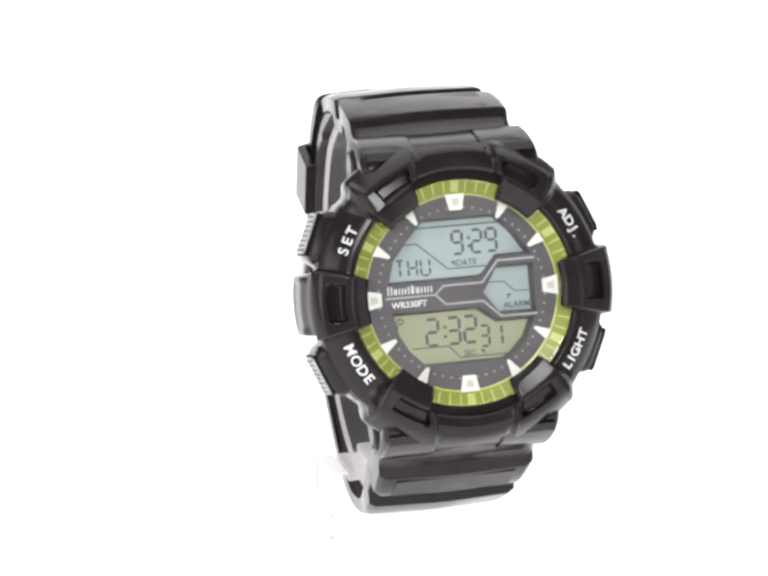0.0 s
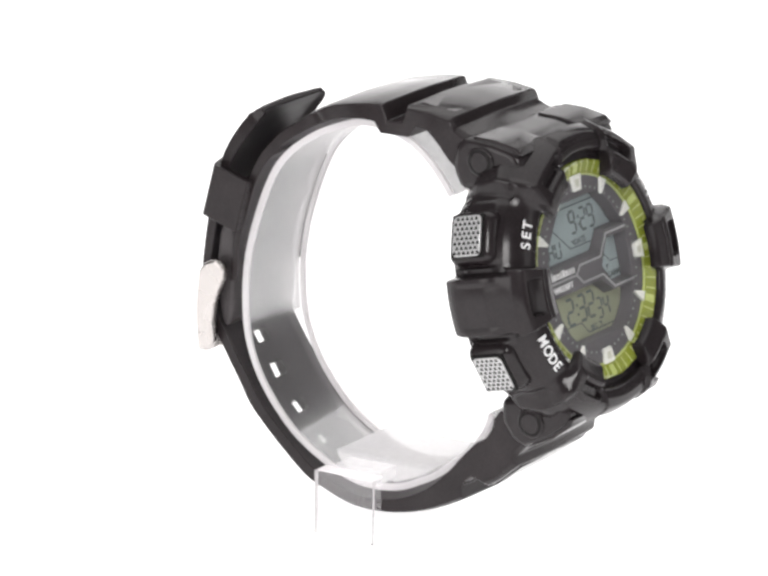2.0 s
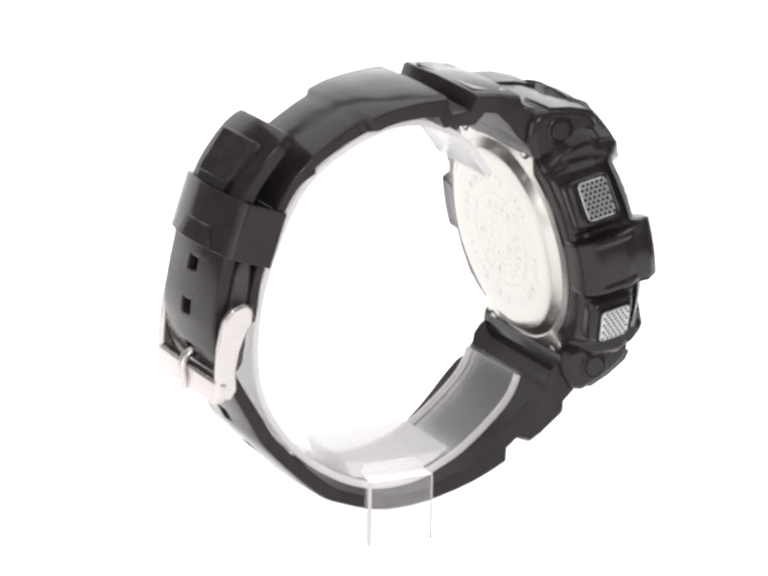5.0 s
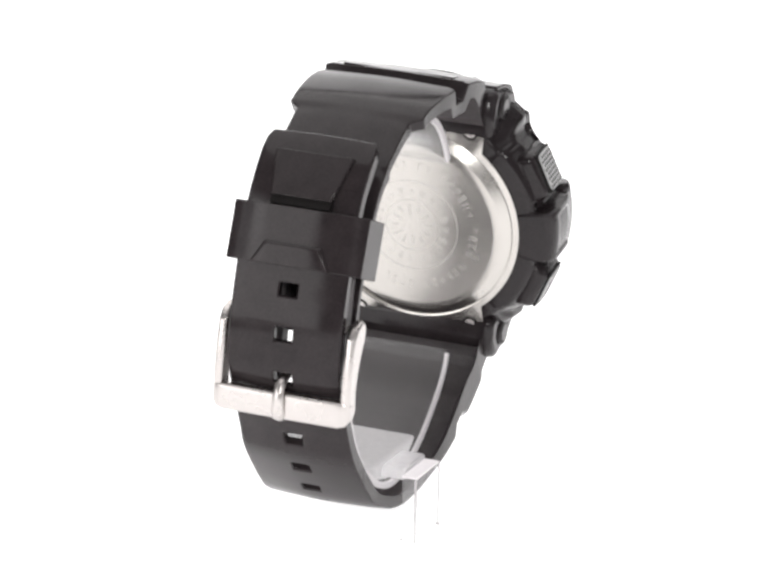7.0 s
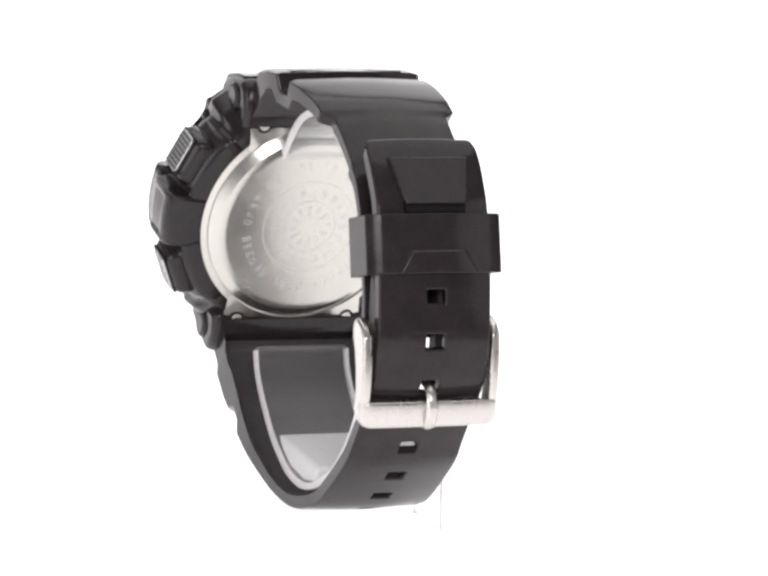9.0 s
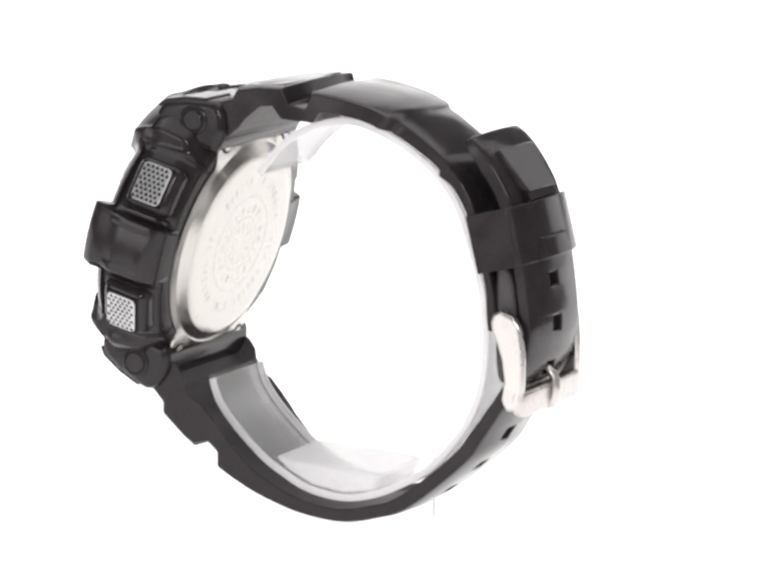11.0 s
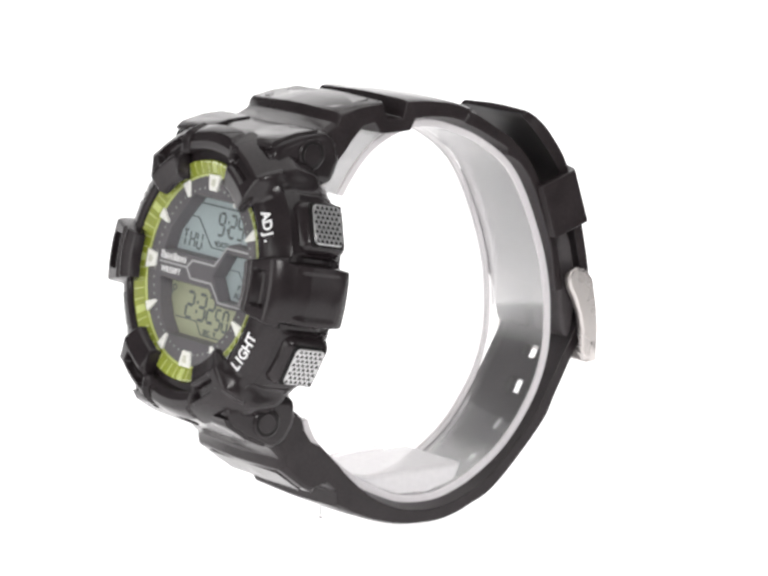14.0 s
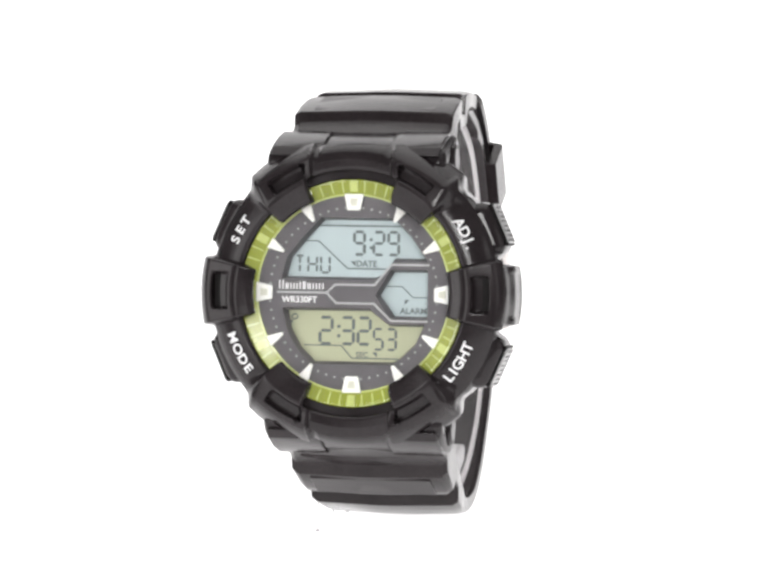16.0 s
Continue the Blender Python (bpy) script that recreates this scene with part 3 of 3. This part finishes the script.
def build_back():
    def shift(a, k):
        ears = max(near(a, m, 5, 6) for m in (29.2, -29.2, 150.8, -150.8))
        return (3.4 * ears if k in (1, 2) else 0, -0.2 * ears if k == 2 else 0)

    plate = part("case_back", turned([(0.01, 12.98), (21.2, 12.98), (21.2, 13.35), (20.1, 13.75), (19.8, 13.6), (19.4, 13.9), (18.0, 14.85), (17.0, 15.15), (16.4, 15.2), (0.01, 15.2)], 144, shift=shift), STEEL, watch, "brushed stainless steel case back with ring lettering", smooth=16)
    for a in (29.2, -29.2, 150.8, -150.8):
        bm = bmesh.new()
        ring = bmesh.ops.create_cone(bm, cap_ends=True, segments=20, radius1=1.05, radius2=0.95, depth=0.5)["verts"]
        p = on_dial(a, 23.2, 13.42)
        bmesh.ops.transform(bm, verts=ring, matrix=Matrix.Translation(p) @ Matrix.Rotation(radians(-90), 4, "X"))
        # a black disc under the screw stands for its shaded hole
        dark = bmesh.new()
        ring = bmesh.ops.create_cone(dark, cap_ends=True, segments=20, radius1=1.45, radius2=1.45, depth=0.5)["verts"]
        bmesh.ops.transform(dark, verts=ring, matrix=Matrix.Translation(p + Vector((0, -0.12, 0))) @ Matrix.Rotation(radians(-90), 4, "X"))
        part("screw_recess_shade", dark, PIT, plate)
        screw = part("screw", bm, POLISH, plate, bevel=0.15)
        # a black bar on the head stands for the slot's shade
        bm = bmesh.new()
        box(bm, p.x - 0.7, p.x + 0.7, 13.62, 13.72, p.z - 0.12, p.z + 0.12)
        part("screw_slot_shade", bm, PIT, screw)
    bm = bmesh.new()
    rnd = random.Random(4)
    # a ring of unreadable letters, an inner ring of figures and a round emblem of bars
    for r, n, half, tall in ((12.6, 46, 2.5, 0.95), (7.0, 20, 5.0, 0.95)):
        for i in range(n):
            if n > 40 and i % 12 in (0, 7):
                continue
            a = 360 * i / n
            for k in range(3):
                if rnd.random() < 0.7:
                    arc_block(bm, a - half + 0.65 * half * k, a - half + 0.65 * half * k + 0.36 * half, r - tall * rnd.uniform(0.6, 1), r + tall * rnd.uniform(0.6, 1), 15.15, 15.215, 1)
            for q in (-0.85, 0.0, 0.6):
                if rnd.random() < 0.5:
                    arc_block(bm, a - half, a + half * 0.5, r + tall * q, r + tall * (q + 0.28), 15.15, 15.218, 1)
    for r, w in ((9.2, 0.35), (5.2, 0.3)):
        arc_block(bm, -180, 180, r, r + w, 15.15, 15.215, 60)
    for k in range(12):
        arc_block(bm, 30 * k, 30 * k + 11, 2.0 + 0.8 * (k % 2), 4.3, 15.15, 15.214, 2)
    tagged(part("engraving", bm, ENGRAVED, plate, "faint grey engraved rings of marks"), kind="stuff")


build_back()


def build_straps():
    upper_links = [(6.0, 26.5, 11.0, 20.8, 14.4), (11.3, 28.8, 14.3, 22.6, 14.4), (13.2, 30.2, 16.0, 25.0, 14.4), (13.6, 32.1, 17.1, 27.3, 14.5), (17.8, 33.8, 19.2, 30.3, 14.4), (22.8, 35.2, 21.6, 31.2, 14.3),
                   (24.6, 32.5, 23.8, 29.4, 13.9), (27.8, 32.8, 30.1, 30.7, 13.8)]
    upper_curve = [(28.2, 36.1, 30.9, 33.0, 13.8), (32.8, 36.8, 34, 33.7, 13.6), (39.2, 37.1, 38.5, 34.1, 13.2), (42.6, 36.7, 41.4, 33.95, 13.0), (44.0, 36.4, 42.7, 33.7, 12.9), (45.4, 36.05, 44.1, 33.5, 11.0), (46.8, 35.7, 45.4, 33.25, 11.0), (49.5, 34.8, 48.2, 32.6, 10.9), (55.3, 32.6, 54.2, 30.6, 10.9),
             (56.7, 31.8, 55.5, 29.7, 10.9), (57.3, 31.4, 55.5, 28.95, 10.9), (60.5, 29.2, 58.8, 27.7, 10.9), (64.5, 24.8, 62.7, 23.9, 10.9), (68.2, 18.6, 66.4, 18.1, 10.9), (71.2, 13, 69.6, 12.6, 10.8), (73.2, 8.4, 71.2, 7.9, 10.8), (74.1, 5.6, 72.3, 5.1, 10.8)]
    lower_links = [(4.5, -26.5, 10.5, -20.5, 14.4), (11.4, -28.9, 15.2, -21.8, 14.4), (14.0, -30.6, 16.9, -23.2, 14.3), (14.4, -32.6, 17.5, -24.8, 14.3), (19.9, -35.4, 19.5, -26.7, 14.1), (22.1, -36.2, 21.7, -27.3, 14.0),
                   (24.8, -34.4, 24.4, -29.0, 13.9), (27.5, -35.8, 27.0, -30.8, 13.8)]
    lower_curve = [(27.9, -38.5, 28.6, -32, 13.7), (32.9, -39.8, 34.2, -35.3, 13.3), (38.7, -40.8, 39.6, -37.2, 12.6), (46.1, -41.0, 45.5, -38.0, 12.1), (54.2, -39.6, 52.7, -37.1, 11.7), (60.8, -36.3, 58.8, -34.2, 11.4),
             (66.3, -32.1, 64.0, -30.2, 11.1), (74.4, -20.6, 71.8, -19.2, 10.9), (77.0, -14.0, 74.4, -12.9, 10.7), (80.7, -2.0, 78.2, -1.8, 10.7),
             (81.0, 4.0, 78.5, 3.8, 10.7), (80.0, 9.3, 77.6, 8.8, 10.7), (76.0, 19.0, 73.7, 17.9, 10.7), (72.8, 24.8, 70.5, 23.6, 10.7), (69.4, 30.3, 67.0, 28.8, 10.6),
             (64.6, 34.8, 62.5, 32.7, 10.6), (61.2, 36.9, 59.7, 34.9, 10.5), (59.2, 37.7, 58.2, 36.2, 9.8)]
    top_strap = part("upper_strap", band(smooth_rows(upper_links + upper_curve, 8, 0.8), crown=0.35, lining=1), STRAP, watch, "black rubber strap half with ribbed links", bevel=0.4)
    holes = [(77.9, 15.4), (80.6, 7.8), (81.0, -0.6), (79.0, -8.2), (76.7, -15.0), (73.2, -22.9), (68.9, -29.5), (63.0, -34.8)]
    tail = part("holed_strap", band(smooth_rows(lower_links + lower_curve, 8, 0.45), holes, 3.5, 2.6, crown=0.35, hollow=0.42, lining=1), STRAP, watch, "black rubber strap half with punched holes", bevel=0.3)
    for half in (top_strap, tail):
        half.data.materials.append(STRAP_INNER)
    holders = {1: top_strap, -1: tail}
    # raised panels on the links next to the case
    for up, rows in ((1, ((14.5, 32.4), (21.8, 34.9))), (-1, ((15.2, -33.2), (21.3, -36.0)))):
        bm = bmesh.new()
        (y0, z0), (y1, z1) = rows
        hexa(bm, [(-11, y0, z0), (11, y0, z0), (11, y0 + 0.1, z0 + 0.28 * up), (-11, y0 + 0.1, z0 + 0.28 * up), (-11, y1, z1), (11, y1, z1), (11, y1 - 0.2, z1 + 0.28 * up), (-11, y1 - 0.2, z1 + 0.28 * up)])
        part("link_panel", bm, STRAP, holders[up], bevel=0.2)
    # the strap's end folded round the buckle's axle, slotted for the prong
    for side in (1, -1):
        bm = bmesh.new()
        side_plate(bm, [(70.4, 16.6), (72.4, 17.6), (74.6, 14.6), (77.0, 8.6), (78.0, 3.5), (78.3, -2.0), (77.6, -3.6), (76.0, -2.6), (74.7, 0.8), (73.4, 5.4), (72.0, 10.6)], *sorted((1.7 * side, 10.2 * side)))
        part("strap_fold", bm, STRAP_INNER, top_strap, bevel=0.7, steps=3)
    # raised wedge on the strap's tip
    bm = bmesh.new()
    n = Vector((0, 0.68, 0.733))
    a, b = Vector((0, 63.4, 35.8)), Vector((0, 70.2, 29.5))
    c = b + Vector((0, -1.7, 1.5))
    hexa(bm, [Vector((x, 0, 0)) + p + n * h for x, p, h in ((-7.9, a, -0.8), (7.9, a, -0.8), (6.1, c, -0.8), (-6.1, c, -0.8), (-7.4, a, 0.9), (7.4, a, 0.9), (5.7, b, 1.6), (-5.7, b, 1.6))])
    part("tip_wedge", bm, STRAP, tail, bevel=0.25)
    # a black block for the shade in the notch under the wedge
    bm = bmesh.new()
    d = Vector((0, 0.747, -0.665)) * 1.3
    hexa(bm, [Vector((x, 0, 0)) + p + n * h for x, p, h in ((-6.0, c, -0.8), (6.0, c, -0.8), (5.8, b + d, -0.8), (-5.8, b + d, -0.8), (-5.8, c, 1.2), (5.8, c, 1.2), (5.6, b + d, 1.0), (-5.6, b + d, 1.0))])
    part("tip_notch_shade", bm, PIT, tail)


build_straps()


def build_keeper():
    """The loop that holds the strap's tail."""
    u, n = Vector((0, 0.49, -0.872)), Vector((0, 0.872, 0.49))
    o = Vector((0, 71.6, 28.9))
    t, long, w = 1.7, 10.6, 12.9
    deep = 9.6
    bm = bmesh.new()

    def q(x, along, down):
        return Vector((x, 0, 0)) + o + u * along - n * down

    xs = [-w + 1.0 + (2 * w - 2.0) * i / 12 for i in range(13)]
    sec = [(-w, 1.5)] + [(x, x * x / 86 - 0.8) for x in xs] + [(w, 1.5), (w, deep), (-w, deep)]
    inn = [(-w + t, t)] + [(x * 0.9, t) for x in xs] + [(w - t, t), (w - t, deep - t), (-w + t, deep - t)]
    rings = [[bm.verts.new(q(x, a, d)) for x, d in s] for a, s in ((0, sec), (long, sec), (long, inn), (0, inn))]
    for p, r in zip(rings, rings[1:] + rings[:1]):
        for i in range(len(p)):
            j = (i + 1) % len(p)
            bm.faces.new((p[i], p[j], r[j], r[i]))
    keeper = part("keeper_loop", bm, STRAP, watch, "black rubber strap keeper with a raised trapezoid", bevel=0.3)
    bm = bmesh.new()
    low, high = [], []
    for i in range(9):
        k = i / 4 - 1
        for row, lift in ((low, 0.0), (high, 0.5)):
            row.append([bm.verts.new(q(k * wide, a, (k * wide) ** 2 / 86 - 0.8 - lift)) for wide, a in ((5.4 - lift, 6.4 + lift), (7.8 - lift, long))])
    for i in range(8):
        for row in (low, high):
            bm.faces.new((row[i][0], row[i + 1][0], row[i + 1][1], row[i][1]))
        for e in (0, 1):
            bm.faces.new((low[i][e], low[i + 1][e], high[i + 1][e], high[i][e]))
    for i in (0, 8):
        bm.faces.new((low[i][0], low[i][1], high[i][1], high[i][0]))
    part("keeper_emblem", bm, STRAP, keeper, bevel=0.15)


build_keeper()


def build_buckle():
    flank = [(73.2, 7.6), (73.2, 9.2), (74.6, 10.2), (77.2, 9.9), (79.1, 8.4), (80.2, 5.6), (81.2, 3.0), (82.3, -1.0), (82.8, -3.8), (82.2, -6.4), (80.6, -7.2), (79.0, -5.6), (78.6, -2.0), (77.1, 1.6), (75.4, 4.2), (73.8, 6.1)]
    buckle = new("buckle")
    buckle.parent = watch
    tagged(buckle, "satin steel pin buckle")
    for side in (1, -1):
        bm = bmesh.new()
        side_plate(bm, flank, side * 11.3, side * 13.1)
        part("buckle_arm", bm, POLISH, buckle, bevel=0.6, steps=3)
    bm = bmesh.new()
    sec = [(0.5 * cx + 0.6 * math.cos(radians(turn + 30 * k)), 1.8 * cz + 0.6 * math.sin(radians(turn + 30 * k))) for cx, cz, turn in ((1, 1, 0), (-1, 1, 90), (-1, -1, 180), (1, -1, 270)) for k in range(4)]
    rings = []
    for x, back, grow in ((-13.2, 1.1, 0.45), (-13.0, 0.8, 0.7), (-12.4, 0.35, 0.92), (-11.2, 0.05, 1.0), (0, 0, 1.0), (11.2, 0.05, 1.0), (12.4, 0.35, 0.92), (13.0, 0.8, 0.7), (13.2, 1.1, 0.45)):
        rings.append([bm.verts.new((x, 82.4 + (p * 0.98 - q * 0.2) * grow - back * 0.6, -5.2 + (p * 0.2 + q * 0.98) * grow + back * 0.5)) for p, q in sec])
    for p, q in zip(rings, rings[1:]):
        for i in range(16):
            bm.faces.new((p[i], p[(i + 1) % 16], q[(i + 1) % 16], q[i]))
    bm.faces.new(rings[0])
    bm.faces.new(rings[-1])
    part("buckle_bar", bm, POLISH, buckle, smooth=60)
    bm = bmesh.new()
    side_plate(bm, [(74.2, 8.0), (75.4, 9.2), (76.2, 8.2), (75.4, 7.0)], -11.6, 11.6)
    part("buckle_axle", bm, POLISH, buckle)
    bm = bmesh.new()
    spine = ((79.0, -0.7, 0.9), (81.0, -0.6, 1.0), (82.6, -1.4, 1.05), (83.6, -3.2, 1.1), (83.9, -5.2, 1.2), (83.6, -6.9, 1.25), (82.9, -7.6, 0.8))
    rings = []
    for k, (y, z, r) in enumerate(spine):
        (y0, z0, _), (y1, z1, _) = spine[max(k - 1, 0)], spine[min(k + 1, len(spine) - 1)]
        length = math.hypot(y1 - y0, z1 - z0)
        ny, nz = -(z1 - z0) / length, (y1 - y0) / length
        rings.append([bm.verts.new((r * math.cos(radians(30 * i)), y + 0.75 * r * math.sin(radians(30 * i)) * ny, z + 0.75 * r * math.sin(radians(30 * i)) * nz)) for i in range(12)])
    for p, q in zip(rings, rings[1:]):
        for i in range(12):
            bm.faces.new((p[i], p[(i + 1) % 12], q[(i + 1) % 12], q[i]))
    bm.faces.new(rings[0])
    bm.faces.new(rings[-1])
    part("prong", bm, POLISH, buckle, "rounded steel prong hooked into a hole", smooth=60)


build_buckle()

# ---- the stand ----
stand = tagged(new("display_stand"), "clear acrylic watch cuff on a short post, inside the strap", "watch stand")


def build_stand():
    path = [(20.2, -24.0), (22.4, -27.3), (26.8, -30.7), (34.2, -34.6), (39.8, -36.3), (45.5, -37.2), (52.6, -36.2), (58.4, -33.4), (63.4, -29.4), (67.6, -24.8), (71.0, -18.8), (73.2, -12.6), (73.9, -6), (73.0, 0.5), (71.3, 6.5),
            (68.8, 12.2), (65.6, 17.6), (61.8, 23.0), (58.0, 27.0), (53.4, 29.8), (47.6, 31.9), (42.2, 32.9), (37.8, 33.2), (33.0, 32.2), (28.6, 30.0), (24.8, 26.8), (21.9, 22.6), (19.6, 17.6)]
    rows = []
    pts = [Vector(p) for p in path]
    for i, p in enumerate(pts):
        d = (pts[min(i + 1, len(pts) - 1)] - pts[max(i - 1, 0)]).normalized()
        n = Vector((-d.y, d.x))
        q = p + n * 1.25
        rows.append((p.x, p.y, q.x, q.y, 9.0))
    bm = band(smooth_rows(rows, 0, 1.6), skin=0.0)
    cuff = part("cuff", bm, ACRYLIC, stand, "clear acrylic open ring", bevel=0.25)
    cuff.visible_shadow = False
    for side in (1, -1):
        bm = band(smooth_rows([r[:4] + (0.3,) for r in rows], 0, 1.6), hole_wide=0.1, skin=0.0, inset=0.1)
        bmesh.ops.translate(bm, verts=bm.verts, vec=(side * 9.3, 0, 0))
        part("cuff_rim", bm, FROST, cuff, "frosted bright edge")
    for k in (0, -1):
        y0, z0, y1, z1, w = rows[k]
        bm = bmesh.new()
        d = (pts[1] - pts[0] if k == 0 else pts[-2] - pts[-1]).normalized() * -0.7
        hexa(bm, [(-w, y0, z0), (w, y0, z0), (w, y1, z1), (-w, y1, z1), (-w, y0 + d.x, z0 + d.y), (w, y0 + d.x, z0 + d.y), (w, y1 + d.x, z1 + d.y), (-w, y1 + d.x, z1 + d.y)])
        part("cuff_end", bm, HAZE, cuff, "hazy bright end")
    # a solid seat that fills the bottom of the cuff, flat on top
    bm = bmesh.new()
    side_plate(bm, [(36.6, -33.4), (58.6, -28.8), (57.8, -32.3), (52.0, -35.0), (45.5, -35.9), (40.2, -35.0)], -8.9, 8.9)
    part("cuff_seat", bm, SEAT_HAZE, cuff, "thick clear acrylic seat", bevel=0.8, steps=3).visible_shadow = False
    # the post beside the strap, with an arm under the cuff
    bm = bmesh.new()
    along = Vector((0, 0.976, 0.22))
    a, b = Vector((-16.6, 45.3, -34.5)), Vector((-16.6, 57.6, -31.8))
    low = -9.62
    foot_a, foot_b = a + UP * low, b + UP * low
    foot_a, foot_b = [p - UP * (((SEAT @ p).z - 0.0002) / 0.001) for p in (foot_a, foot_b)]
    wide = Vector((2.9, 0, 0))
    top_a, top_b = a + UP * 1.0, b + UP * 1.0
    hexa(bm, [foot_a, foot_a + wide, foot_b + wide, foot_b, top_a, top_a + wide, top_b + wide, top_b])
    post = part("post", bm, HAZE, stand, "clear acrylic post", bevel=0.3)
    post.visible_shadow = False
    side = (foot_b - foot_a).normalized()
    # strips added as the grey refraction lines along the post's edges
    for foot, top, s in ((foot_a, top_a, -0.25), (foot_b, top_b, 0.7)):
        for x in (-0.06,):
            bm = bmesh.new()
            shift = [Vector((x, 0, 0)), Vector((x + 0.26, 0, 0))]
            hexa(bm, [foot + shift[0], foot + shift[1], foot + shift[1] + side * s, foot + shift[0] + side * s, top + shift[0], top + shift[1], top + shift[1] + side * s, top + shift[0] + side * s])
            part("post_edge", bm, EDGE_HAZE, post, "thin grey strip painted for refraction at the post's edge").visible_shadow = False
    bm = bmesh.new()
    lift = UP * 0.3
    hexa(bm, [top_a, top_a + wide, top_b + wide, top_b, top_a + lift, top_a + wide + lift, top_b + wide + lift, top_b + lift])
    part("post_top", bm, FROST, post, "bright frosted top").visible_shadow = False
    bm = bmesh.new()
    hexa(bm, [Vector((-13.6, 45.6, -35.0)), Vector((-8.8, 45.6, -35.0)), Vector((-8.8, 56.2, -32.2)), Vector((-13.6, 56.2, -32.2)),
              Vector((-13.6, 44.6, -32.4)), Vector((-8.8, 44.6, -32.4)), Vector((-8.8, 55.2, -30.2)), Vector((-13.6, 55.2, -30.2))])
    # small grey flecks at two corners of the post's foot
    for p, size in ((foot_a, 0.45), (foot_b + wide, 0.3)):
        drop = bmesh.new()
        bmesh.ops.create_icosphere(drop, subdivisions=2, radius=size)
        bmesh.ops.scale(drop, verts=drop.verts, vec=(1.5, 0.8, 0.6))
        bmesh.ops.translate(drop, verts=drop.verts, vec=p + UP * 0.3)
        part("foot_fleck", drop, EDGE_HAZE, post, "small grey fleck at the post's foot")
    arm = part("arm", bm, ARM_HAZE, stand, "clear acrylic arm under the cuff", bevel=0.4)
    arm.visible_shadow = False


build_stand()


# seconds of the display: each bar rises to the face while it shows and sinks into the display while it is off
SECONDS_AT_START, SECONDS_RATE = 31.7, 1.375
second_bars = [(place, key, part("display_segment", segment_mesh(key, x, -9.8, 1.55, 3.6, 0.46), SEGMENT, lower_window))
               for place, x in ((0, 3.3), (1, 5.65)) for key in "abcdefg"]
SINK = SEAT.to_3x3() @ Vector((0, 0.3, 0))


def motions():
    """The stand and the watch on it turn together at one even speed."""
    rows = [(k * 0.5, pose(0, 0, 0, 0, 0, TURN_RATE * k * 0.5)) for k in range(33)]
    walk(watch, rows)
    walk(stand, rows)
    for place, key, bar in second_bars:
        def lit(n):
            return key in SEGMENTS[str(n)[place]]

        def at(on):
            return Matrix.Identity(4) if on else Matrix.Translation(SINK)

        now = int(SECONDS_AT_START)
        rows = [(0.0, at(lit(now)))]
        for n in range(now + 1, int(SECONDS_AT_START + 16 * SECONDS_RATE) + 1):
            if lit(n) != lit(n - 1):
                t = round((n - SECONDS_AT_START) / SECONDS_RATE * FPS) / FPS
                rows += [(t - 1 / FPS, at(lit(n - 1))), (t, at(lit(n)))]
        rows.append((16.0, rows[-1][1]))
        walk(bar, rows)


motions()
